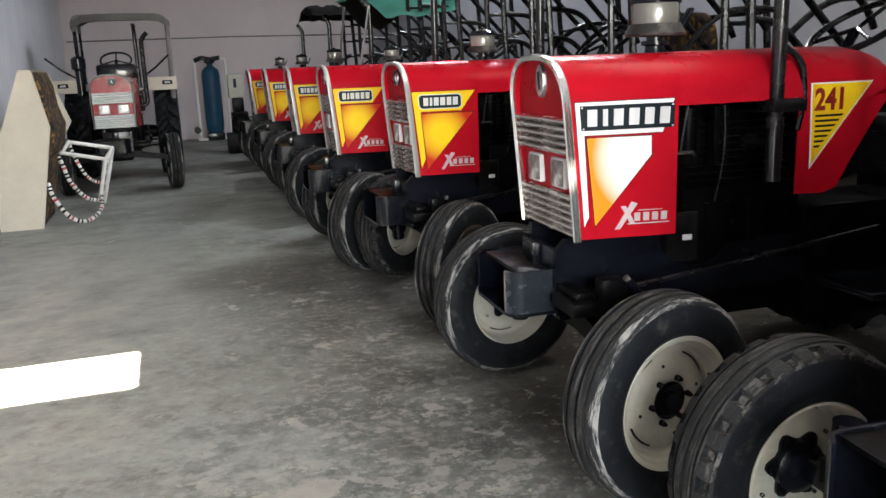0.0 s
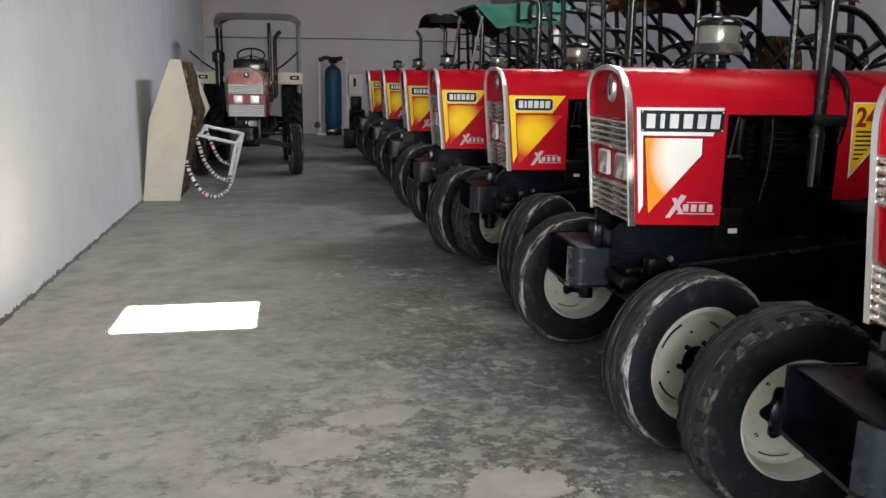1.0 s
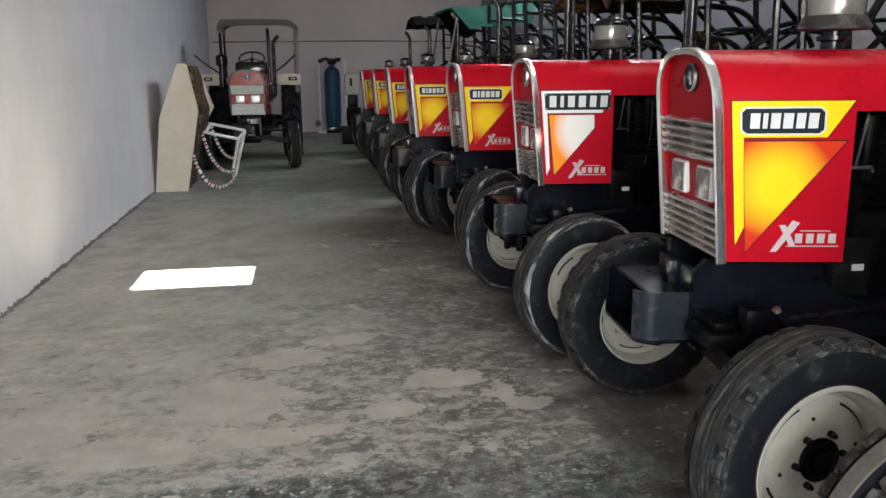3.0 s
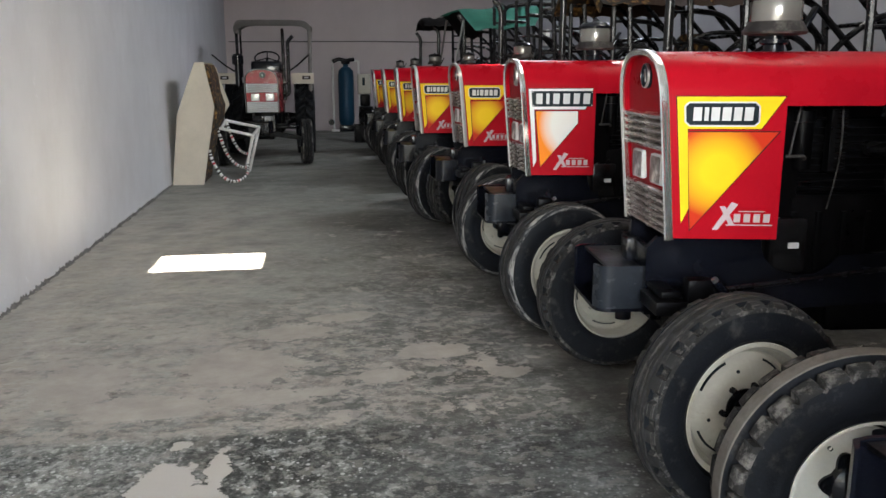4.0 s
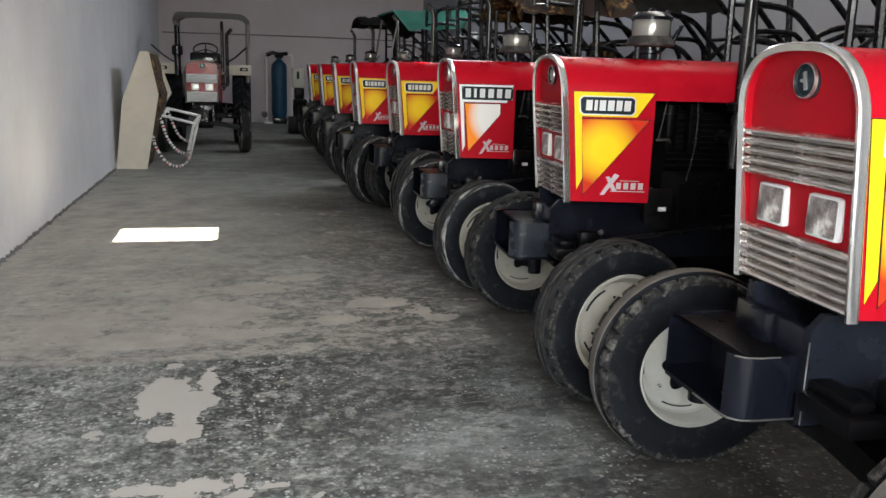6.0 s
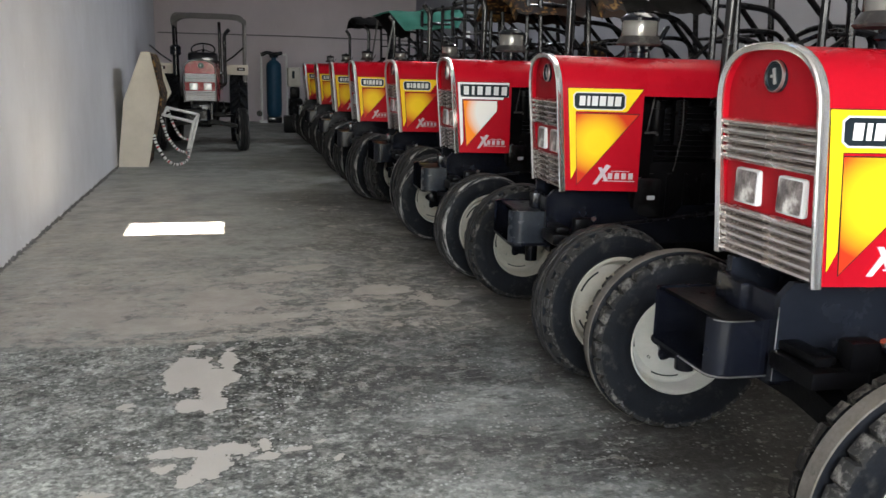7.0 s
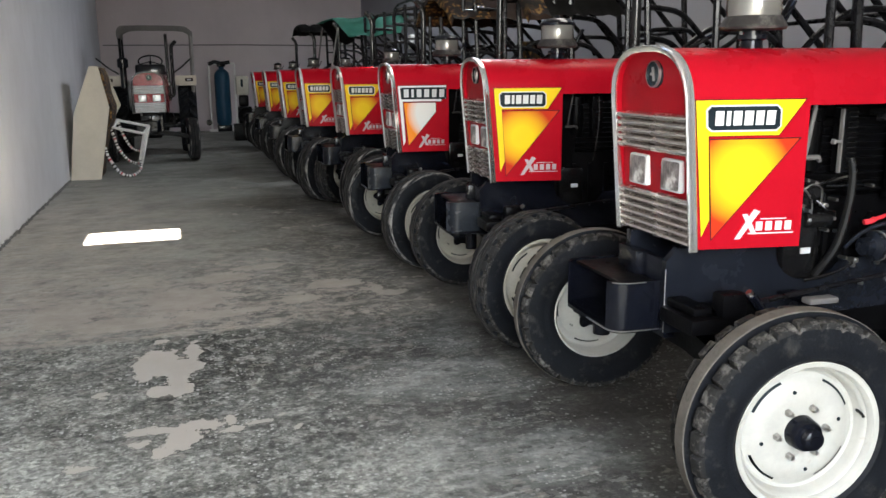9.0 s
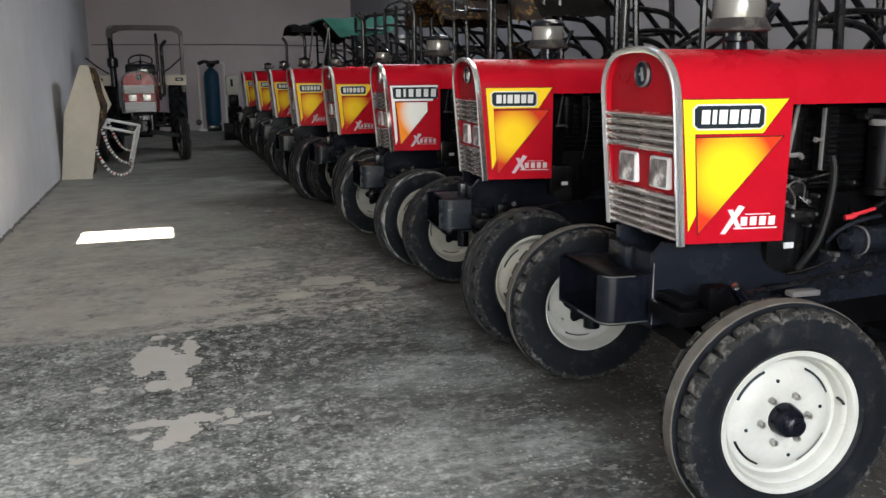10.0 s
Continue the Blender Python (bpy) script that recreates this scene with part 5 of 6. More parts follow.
def chassis(parent, spotted, clean, lift=0.0):
    def P(key, name, make, mat=BLACK, label="", m=None):
        return shared(key, parent, lambda p: part(name, make(), mat, p, label), m)

    paint = FRAME_PAINT if clean else BLACK
    P("front_frame%d" % clean, "front_frame", lambda: prism(boxed(-0.02, 0.98, 0.12, 0.15, 0.56, 0.772), [(-0.05, 0.488), (-0.05, 0.725), (-0.012, 0.765), (0.352, 0.765), (0.355, 0.717), (0.372, 0.680), (0.395, 0.655), (0.43, 0.635), (0.49, 0.622), (0.555, 0.624), (0.60, 0.648), (0.638, 0.690), (0.99, 0.700), (0.99, 0.52), (0.5, 0.50), (0.06, 0.55), (0.02, 0.488)], -0.17, -0.145), paint)
    P("nose_plate", "nose_plate", lambda: boxed(-0.049, -0.02, -0.144, 0.15, 0.56, 0.725, 0.004))
    for i, (x, z) in enumerate(((0.66, 0.665), (0.76, 0.668), (0.82, 0.60), (0.70, 0.60)) if clean else ()):
        P("frame_bolt%d" % i, "frame_bolt", lambda: lathe(bmesh.new(), [(0.0, -0.182), (0.008, -0.182), (0.009, -0.170), (0.009, -0.165)], 6, Matrix.Translation((x, 0, z))), STEEL)
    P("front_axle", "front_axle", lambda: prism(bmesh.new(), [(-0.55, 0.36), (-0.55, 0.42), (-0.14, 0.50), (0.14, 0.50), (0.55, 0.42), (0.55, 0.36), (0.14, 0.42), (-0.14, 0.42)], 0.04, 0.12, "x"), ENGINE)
    # added block that keeps daylight from passing under the engine
    P("sump", "sump_block", lambda: box(boxed(0.20, 0.62, -0.14, 0.14, 0.36, 0.56, 0.03), 0.62, 0.98, -0.15, 0.15, 0.40, 0.56, 0.03), ENGINE)
    P("axle_pivot", "axle_bracket", lambda: boxed(0.0, 0.16, -0.09, 0.09, 0.44, 0.58, 0.01))
    for s in (-1, 1):
        P("knuckle%d" % s, "steering_knuckle", lambda: box(lathe(bmesh.new(), [(0.0, -0.13), (0.035, -0.13), (0.035, 0.13), (0.0, 0.13)], 14, stood(0.08, s * 0.515, 0.395)), 0.05, 0.11, min(s * 0.5, s * 0.62), max(s * 0.5, s * 0.62), 0.325, 0.385, 0.008))
        P("arm%d" % s, "steering_arm", lambda: boxed(0.08, 0.26, s * 0.5 - 0.02, s * 0.5 + 0.02, 0.49, 0.515, 0.006))
    P("tie_rod", "tie_rod", lambda: tubed([(0.25, -0.5, 0.53), (0.25, 0.5, 0.53)], 0.013))
    P("drag_link", "drag_link", lambda: tubed([(0.165, -0.345, 0.622), (0.73, -0.33, 0.68), (1.2, -0.30, 0.725)], 0.009), TUBE)
    P("arm_bracket", "bracket", lambda: box(boxed(-0.07, 0.10, -0.36, -0.172, 0.535, 0.585, 0.012), -0.045, 0.02, -0.33, -0.172, 0.585, 0.612, 0.010), ENGINE)
    P("arm_lug", "lug", lambda: box(boxed(0.03, 0.12, -0.365, -0.30, 0.575, 0.660, 0.018), 0.10, 0.175, -0.36, -0.31, 0.575, 0.630, 0.012), ENGINE)
    P("arm_pin", "pin", lambda: tubed([(0.172, -0.372, 0.590), (0.118, -0.372, 0.655)], 0.016, 10), BLACK)
    P("arm_nut", "pin_nut", lambda: tubed([(0.120, -0.372, 0.653), (0.110, -0.372, 0.666)], 0.011, 6), STEEL)
    if clean:
        P("step_iron", "small_step", lambda: boxed(0.35, 0.458, -0.355, -0.31, 0.596, 0.616, 0.008), DUSTY_GREY, "small pale metal step")
        P("step_stay", "step_stay", lambda: boxed(0.37, 0.44, -0.33, -0.168, 0.585, 0.597, 0.003), BLACK)
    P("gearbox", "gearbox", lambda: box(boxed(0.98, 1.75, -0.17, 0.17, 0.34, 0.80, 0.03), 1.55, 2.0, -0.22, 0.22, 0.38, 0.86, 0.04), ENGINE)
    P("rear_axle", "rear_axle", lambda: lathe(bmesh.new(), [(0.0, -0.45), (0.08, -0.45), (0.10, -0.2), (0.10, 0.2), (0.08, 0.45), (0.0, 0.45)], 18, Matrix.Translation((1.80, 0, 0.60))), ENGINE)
    for s in (-1, 1):
        P("foot%d" % s, "footboard", lambda: boxed(1.02, 1.42, min(s * 0.17, s * 0.48), max(s * 0.17, s * 0.48), 0.50, 0.525, 0.006))
    P("tank", "fuel_tank", lambda: boxed(0.92, 1.10, -0.17, 0.17, 1.00, 1.28, 0.03))
    P("dash", "dashboard", lambda: boxed(1.10, 1.19, -0.19, 0.19, 0.95, 1.36, 0.02), BLACK)
    P("column", "steering_column", lambda: tubed([(1.12, 0, 1.15), (1.30, 0, 1.44)], 0.02), BLACK, "", Matrix.Translation((0, 0, lift)))

    def wheel():
        bm = bmesh.new()
        m = Matrix.Translation((1.31, 0, 1.45)) @ Matrix.Rotation(radians(-32), 4, "Y")
        ring = [m @ Vector((0.19 * math.cos(a), 0.19 * math.sin(a), 0)) for a in (2 * math.pi * i / 28 for i in range(29))]
        tube(bm, ring, 0.013, 8)
        for i in range(3):
            a = 2 * math.pi * i / 3
            tube(bm, [m @ Vector((0, 0, 0)), m @ Vector((0.19 * math.cos(a), 0.19 * math.sin(a), 0))], 0.009, 6)
        return bm
    P("wheel_rim", "steering_wheel", wheel, TUBE, "", Matrix.Translation((0, 0, lift)))
    if spotted:
        shared("seat_s", parent, lambda p: part("seat", boxed(1.56, 1.92, -0.21, 0.21, 1.02, 1.12, 0.04), SPOTTED, p, "seat with spotted brown and yellow cover"))
        shared("backrest_s", parent, lambda p: part("backrest", prism(bmesh.new(), [(0.22 * math.copysign(abs(math.cos(radians(a))) ** 0.7, math.cos(radians(a))), 1.36 + 0.27 * math.copysign(abs(math.sin(radians(a))) ** 0.8, math.sin(radians(a)))) for a in range(0, 360, 15)], 1.86, 1.97, "x"), SPOTTED, p, "spotted brown and yellow backrest"))
    else:
        P("seat_b", "seat", lambda: boxed(1.56, 1.92, -0.21, 0.21, 1.02, 1.10, 0.035), HOSE, "black seat pad")
        P("backrest_b", "backrest", lambda: boxed(1.88, 1.96, -0.20, 0.20, 1.10, 1.36, 0.035), HOSE)
    P("seat_post", "seat_post", lambda: boxed(1.68, 1.80, -0.07, 0.07, 0.80, 1.03, 0.01))


def fender(parent, s, mat, key):
    start = 62 if mat == WHITE else 25

    def make(p):
        bm = bmesh.new()
        rows = []
        for i in range(13):
            a = radians(start + (155 - start) * i / 12)
            x, z = 1.80 - 0.70 * math.cos(a), 0.60 + 0.66 * math.sin(a)
            rows.append([bm.verts.new((x, s * y, z + dz)) for y, dz in ((0.40, 0.0), (0.44, 0.012), (0.68, 0.012), (0.70, 0.0), (0.70, -0.05))])
        for a, b in zip(rows, rows[1:]):
            for k in range(4):
                bm.faces.new((a[k], a[k + 1], b[k + 1], b[k]))
        prev = None
        for i, r in enumerate(rows):
            low = bm.verts.new((r[0].co.x * 0.75 + 1.80 * 0.25, s * 0.40, max(0.62, r[0].co.z - 0.45)))
            if prev:
                bm.faces.new((rows[i - 1][0], r[0], low, prev))
            prev = low
        bmesh.ops.solidify(bm, geom=bm.faces[:], thickness=0.004)
        return part("fender", bm, mat, p, "white fender" if mat == WHITE else "black fender")
    shared("fender_%s_%d" % (key, s), parent, make)


def stack(parent):
    """Upright exhaust on the near side, with its elbow and clamp."""
    top = 1.98

    def make(p):
        bm = tubed(bent([(0.73, -0.12, 1.06), (0.73, -0.285, 1.06), (0.735, -0.285, top - 0.09), (0.665, -0.285, top)], 0.05), 0.025, 14)
        return part("exhaust_pipe", bm, PIPE, p, "black upright exhaust pipe")
    shared("stack", parent, make)
    shared("muffler", parent, lambda p: part("silencer", lathe(bmesh.new(), [(0.0, -0.02), (0.030, -0.02), (0.030, 0.20), (0.0, 0.20)], 16, Matrix.Translation((0.73, -0.285, 0.95)) @ UP), PIPE, p))
    shared("clamp", parent, lambda p: part("clamp", boxed(0.69, 0.83, -0.325, -0.24, 1.17, 1.215, 0.006), PIPE, p))
    shared("guard", parent, lambda p: part("heat_guard", tubed(bent([(0.78, -0.235, 1.40), (0.845, -0.27, 1.34), (0.86, -0.27, 1.20), (0.83, -0.275, 1.10)], 0.06), 0.012), TUBE, p))


def pre_cleaner(parent, px, size):
    """Air intake on top of the hood: stem, flared collar, clear bowl and cap."""
    base = (0.0, 0.0, 1.36)
    at = Matrix.Translation((px, 0, 1.36)) @ Matrix.Scale(size, 4) @ Matrix.Translation((0, 0, -1.36))
    shared("intake_stem", parent, lambda p: part("intake_stem", lathe(bmesh.new(), [(0.0, 0.0), (0.042, 0.0), (0.038, 0.012), (0.034, 0.05), (0.048, 0.055), (0.048, 0.068), (0.03, 0.07), (0.03, 0.095), (0.0, 0.095)], 24, stood(*base) @ Matrix.Diagonal((1, 1, -1, 1))), BLACK, p), at)
    shared("intake_flare", parent, lambda p: part("collar", lathe(bmesh.new(), [(0.03, 0.082), (0.104, 0.086), (0.109, 0.094), (0.090, 0.128), (0.0, 0.128)], 28, stood(*base)), COLLAR, p), at)
    shared("intake_bowl", parent, lambda p: part("bowl", lathe(bmesh.new(), [(0.084, 0.122), (0.087, 0.130), (0.087, 0.200), (0.083, 0.206), (0.0, 0.206)], 28, stood(*base)), BOWL, p, "dusty clear bowl"), at)
    shared("intake_clip", parent, lambda p: part("bracket", boxed(-0.006, 0.006, -0.02, 0.02, -0.045, 0.045, 0.004, m=Matrix.Translation((0.118, -0.01, 1.50)) @ Matrix.Rotation(radians(28), 4, "Y")), BLACK, p), at)
    shared("intake_cap", parent, lambda p: part("cap", lathe(bmesh.new(), [(0.092, 0.198), (0.094, 0.212), (0.070, 0.232), (0.02, 0.238), (0.012, 0.252), (0.0, 0.253)], 28, stood(*base)), BLACK, p), at)


def roof_frame(parent, cover, key):
    """Black tube frame over the driver: double front posts with rungs, roof rails, and side rails that bend down to the fenders."""
    F = empty("roof_frame", Matrix.Identity(4))
    F.parent = parent

    def T(k, name, pts, r=0.017, mat=TUBE):
        shared("rf_%s" % k, F, lambda p: part(name, tubed(pts, r), mat, p))
    H = 2.06
    for s in (-1, 1):
        y = s * 0.50
        T("fp%d" % s, "post", bent([(1.20, s * 0.45, 0.52), (1.20, y, 1.3), (1.16, y, H), (1.5, y, H + 0.04), (2.05, y, H), (2.12, y, 1.15)], 0.10), 0.022)
        T("fq%d" % s, "post", [(1.06, y, 1.10), (1.05, y, H - 0.02)], 0.019)
        for i in range(3):
            z = 1.50 + 0.19 * i
            T("rg%d_%d" % (s, i), "rung", [(1.05, y, z), (1.19, y, z)], 0.011)
        for i, (z, run, fall) in enumerate(((1.90, 0.30, 0.34), (1.70, 0.22, 0.30), (1.52, 0.16, 0.26))):
            T("sr%d_%d" % (s, i), "side_rail", bent([(1.18, y, z), (1.18 + run, y, z - 0.02), (1.18 + run + fall, y, z - fall - 0.02), (1.86, y, z - fall - 0.10)], 0.09), 0.018)
        T("hr%d" % s, "hand_rail", bent([(1.34, s * 0.62, 1.20), (1.46, s * 0.62, 1.43), (1.70, s * 0.62, 1.61), (2.12, s * 0.62, 1.61), (2.12, s * 0.62, 1.15)], 0.14), 0.017)
        T("dr%d" % s, "brace", [(2.09, y, 1.50), (1.55, y, H + 0.02)], 0.020)
    for i, x in enumerate((1.17, 1.45, 1.75, 2.05)):
        T("cb%d" % i, "cross_bar", bent([(x, -0.50, H), (x, -0.3, H + 0.05), (x, 0.3, H + 0.05), (x, 0.50, H)], 0.1), 0.014)
    T("bk", "cross_bar", [(2.11, -0.50, 1.32), (2.11, 0.50, 1.32)], 0.014)
    T("bk2", "cross_bar", [(2.09, -0.50, 1.60), (2.09, 0.50, 1.60)], 0.014)
    if cover:
        mat, words, x0, x1, ridge, eave, flap, rear, front_run, eave_far = cover

        def sag(p):
            bm = bmesh.new()
            nx, ny = 16, 14
            g = []
            for i in range(nx + 1):
                row = []
                for j in range(ny + 1):
                    v = -1 + 2 * j / ny
                    x = x0 + (x1 - x0) * max(0, i - 1) / (nx - 1)
                    z = ridge - (ridge - (eave if v < 0 else eave_far)) * abs(v) ** 1.6 + 0.016 * math.sin(i * 1.9 + 0.5 * j) * (1 - abs(v)) + 0.010 * math.sin(i * 2.6 + j)
                    if i == 0:
                        x -= 0.02
                        z -= flap * (1 + 0.18 * math.sin(j * 2.1))
                    row.append(bm.verts.new((x, v * 0.62, z)))
                g.append(row)
            for i in range(nx):
                for j in range(ny):
                    bm.faces.new((g[i][j], g[i][j + 1], g[i + 1][j + 1], g[i + 1][j]))
            for f in bm.faces:
                f.material_index = 1 if f.calc_center_median().x > x0 + front_run else 0
            bmesh.ops.solidify(bm, geom=bm.faces[:], thickness=0.006)
            return part("roof_cover", bm, [mat, rear], p, words, 60)

        def gable(p):
            """Cloth over a ridge: the near slope hangs low, the far side stays high and runs forward."""
            bm = bmesh.new()
            g = []
            for i in range(15):
                a = i / 14
                row = []
                for j in range(13):
                    v = -1 + j / 6
                    front = 0.69 + (0.13 * -v if v < 0 else -0.15 * v)
                    back = 1.75 + (0.25 * v if v < 0 else 0.0)
                    low = 0.27 * (-v) ** 1.15 if v < 0 else 0.04 * v
                    ripple = 0.008 * math.sin(a * 17 + v * 3) + 0.010 * math.sin(a * 9.4) * abs(v)
                    row.append(bm.verts.new((front + (back - front) * a, v * 0.60, 2.06 + 0.05 * a - low + ripple)))
                g.append(row)
            for a, b in zip(g, g[1:]):
                for j in range(12):
                    bm.faces.new((a[j], a[j + 1], b[j + 1], b[j]))
            bmesh.ops.solidify(bm, geom=bm.faces[:], thickness=0.008)
            return part("roof_cover", bm, GREEN, p, words, 60)

        def valance(p):
            """Dark inner cloth that hangs behind the front edge."""
            bm = bmesh.new()
            rows = []
            for j in range(13):
                v = -1 + j / 6
                x = 0.72 + (0.13 * -v if v < 0 else -0.15 * v)
                top = 2.05 - (0.27 * (-v) ** 1.15 if v < 0 else 0.04 * v)
                drop = 0.30 * max(0, 1 - ((v - 0.1) / 0.95) ** 2) + 0.02
                rows.append([bm.verts.new((x + 0.10 * k / 4, v * 0.59, top - drop * k / 4 + 0.006 * math.sin(j * 1.7 + k))) for k in range(5)])
            for a, b in zip(rows, rows[1:]):
                for k in range(4):
                    bm.faces.new((a[k], a[k + 1], b[k + 1], b[k]))
            bmesh.ops.solidify(bm, geom=bm.faces[:], thickness=0.006)
            return part("front_valance", bm, DARK_CLOTH, p, "dark inner cloth", 60)
        if mat == GREEN:
            shared("cover_" + key, F, gable)
            shared("valance_" + key, F, valance)
            T("stay_a", "stay", [(0.50, 0.26, 1.36), (0.60, 0.34, 1.96)], 0.012, DUSTY_GREY)
            T("stay_b", "stay", [(0.62, -0.26, 1.36), (0.72, -0.34, 1.92)], 0.012, STEEL)
        else:
            shared("cover_" + key, F, sag)
    return F


def hoop_canopy(t):
    """Rounded tube hoops with a thin grey roof, mirrors on arms and a second upright pipe."""
    for x in (1.45, 2.05):
        r = 0.034 if x < 2 else 0.024
        part("hoop", tubed(bent([(x, 0.475, 1.95), (x, 0.475, 2.13), (x, -0.68, 2.13), (x, -0.66, 0.55)], 0.17, 8), r), GREY_CLOTH, t, "dusty grey tube hoop")
        part("post", tubed([(x, 0.475, 1.95), (x, 0.465, 0.55)], r * 0.7), TUBE, t, "thin black post")
    bm = bmesh.new()
    rows = []
    for i in range(9):
        v = -1 + 2 * i / 8
        z = 2.165 - 0.10 * abs(v) ** 6
        rows.append([bm.verts.new((x, -0.10 + v * 0.61, z - dz)) for x, dz in ((1.37, 0.09), (1.40, 0.0), (2.1, 0.0), (2.16, 0.05))])
    for a, b in zip(rows, rows[1:]):
        for k in range(3):
            bm.faces.new((a[k], a[k + 1], b[k + 1], b[k]))
    bmesh.ops.solidify(bm, geom=bm.faces[:], thickness=0.02)
    part("roof_cover", bm, GREY_CLOTH, t, "dusty grey roof panel")
    part("intake_pipe", tubed(bent([(0.62, -0.22, 1.0), (0.62, -0.36, 1.0), (0.62, -0.36, 1.80), (0.60, -0.44, 1.88)], 0.08), 0.028, 12), TUBE, t)
    part("dash_hood", boxed(1.05, 1.25, -0.24, 0.24, 1.28, 1.52, 0.05), BLACK, t)
    part("air_cleaner", lathe(bmesh.new(), [(0.0, 0.0), (0.05, 0.0), (0.05, 0.30), (0.085, 0.32), (0.085, 0.44), (0.05, 0.47), (0.0, 0.47)], 20, stood(0.75, 0.40, 1.15)), BLACK, t)
    for s in (-1, 1):
        off = 0.06 if s > 0 else 0.12
        part("mirror_arm", tubed(bent([(1.30, s * 0.45 + off, 1.36), (1.25, s * 0.60 + off, 1.46), (1.20, s * 0.78 + off, 1.62)], 0.04), 0.013), TUBE, t)
        mid = 0.63 if s > 0 else -0.545
        lamp = part("fender_lamp", boxed(1.40, 1.46, mid - 0.18, mid + 0.18, 1.165, 1.335, 0.012), CREAM_BOARD, t, "cream lamp box")
        part("lens", boxed(1.39, 1.402, mid + s * 0.06 - 0.065, mid + s * 0.06 + 0.065, 1.235, 1.29, 0.004), STICKER_LINE, lamp)
        part("bulb", boxed(1.385, 1.392, mid + s * 0.06 - 0.035, mid + s * 0.06 + 0.035, 1.25, 1.275, 0.003), PLATE_GREY, lamp)


def badge(parent, style):
    z, x = 1.306, lean(1.306) + 0.018
    m = Matrix.Translation((x, -0.016, z)) @ Matrix.Rotation(radians(90), 4, "Z")
    if style == "oval":
        b = shared("badge_oval", parent, lambda p: part("badge", lathe(bmesh.new(), [(0.0, 0.014), (0.045, 0.013), (0.05, 0.004), (0.05, -0.004)], 28), STEEL, p, "worn oval metal badge"), m @ Matrix.Diagonal((0.72, 1, 1.2, 1)))
        shared("badge_bar_dark", b, lambda p: part("badge_stroke", boxed(-0.006, 0.008, 0.013, 0.017, -0.026, 0.026, 0.001, m=Matrix.Shear("XY", 4, (0, 0)) @ Matrix.Rotation(radians(18), 4, "Y")), BLACK, p))
    else:
        b = shared("badge_round", parent, lambda p: part("badge", lathe(bmesh.new(), [(0.0, 0.008), (0.034, 0.008), (0.036, 0.013), (0.041, 0.013), (0.043, 0.004), (0.043, -0.004)], 28), [PLATE_BLACK], p, "round black badge with a bright rim"), m)
        shared("badge_ring", b, lambda p: part("badge_rim", lathe(bmesh.new(), [(0.039, 0.008), (0.0395, 0.0145), (0.042, 0.0135), (0.043, 0.006)], 28), CHROME, p))
        shared("badge_bar", b, lambda p: part("badge_stroke", boxed(-0.006, 0.006, 0.008, 0.012, -0.022, 0.022, 0.001, m=Matrix.Rotation(radians(14), 4, "Y")), CHROME, p))
        shared("badge_bar2", b, lambda p: part("badge_stroke", boxed(0.0, 0.018, 0.008, 0.0115, -0.004, 0.004, 0.001), CHROME, p))


def tractor(m, label, white=False, tread=("lug", "lug"), steer=0.0, cover=None, key="bare", fenders=BLACK, badge_style="round", cap=True, pipe=True, frame_on=True, group="tractors in the row", hoop=False, intake=0.42, stickers=True, far_dx=0.0, muddy=False, faded=False, raised=False, far_dy=0.0, far_steer=0.0, dull=False, bowl=1.0):
    t = empty("tractor", m, label, "tractor", group)
    # faded: hood, slats and lenses are whitened to paint in reflected glare
    shared("hood%d" % faded, t, lambda p: part("hood", hood_mesh(), RED_GLARE if faded else RED, p, "red sheet-metal hood with pale glare painted in" if faded else "glossy red sheet-metal hood", 35))
    shared("trim%d" % dull, t, lambda p: part("front_trim", trim_mesh(), TRIM_DULL if dull else TRIM, p, "bright metal trim, darkened for the dim far end" if dull else "bright metal trim"))
    g = shared("grille%d" % faded, t, lambda p: part("grille", grille_panel_mesh(), RED_GLARE if faded else RED_DARK, p, "dark red grille sheet with silver slats"))
    for z in [1.172 - 0.0255 * i for i in range(5)] + [0.912 - 0.0255 * i for i in range(6)]:
        shared("slat%d" % faded, g, lambda p: part("slat", slat_mesh(), STICKER_WHITE if faded else SILVER, p), Matrix.Translation((lean(z) + 0.004, 0, z)))
    for y in (-0.108, 0.100):
        headlamp(t, y, faded)
    badge(t, badge_style)
    if stickers:
        decal(t, white, raised, cap)
        model_number(t)
    bumper(t, cap, raised or white)
    engine(t, cap)
    chassis(t, key == "spot", cap, 0.12 if hoop else 0.0)
    A = Matrix.Rotation(radians(steer), 4, "Z")
    front_wheel(t, tread[0], Matrix.Translation((0.105, -0.61, 0.339)) @ A @ Matrix.Rotation(radians(180), 4, "Z") @ Matrix.Rotation(0.4, 4, "Y"), muddy, cap)
    front_wheel(t, tread[1], Matrix.Translation((0.10 + far_dx, 0.61 + far_dy, 0.339)) @ Matrix.Rotation(radians(steer + far_steer), 4, "Z") @ Matrix.Rotation(1.1, 4, "Y"), False, cap)
    for s in (-1, 1):
        rear_wheel(t, Matrix.Translation((1.80, s * 0.56, 0.618)) @ Matrix.Rotation(radians(180 if s < 0 else 0), 4, "Z"))
        fender(t, s, fenders, "w" if fenders == WHITE else "b")
    if pipe:
        stack(t)
    if intake:
        pre_cleaner(t, intake, bowl)
    if frame_on:
        roof_frame(t, cover, key)
    if hoop:
        hoop_canopy(t)
    return t


def stand(x, y, yaw):
    """A tractor's pose: its grille's foot at x, y; yaw turns its tail towards the doorway."""
    return Matrix.Translation((x, y, 0)) @ Matrix.Rotation(radians(-yaw), 4, "Z")


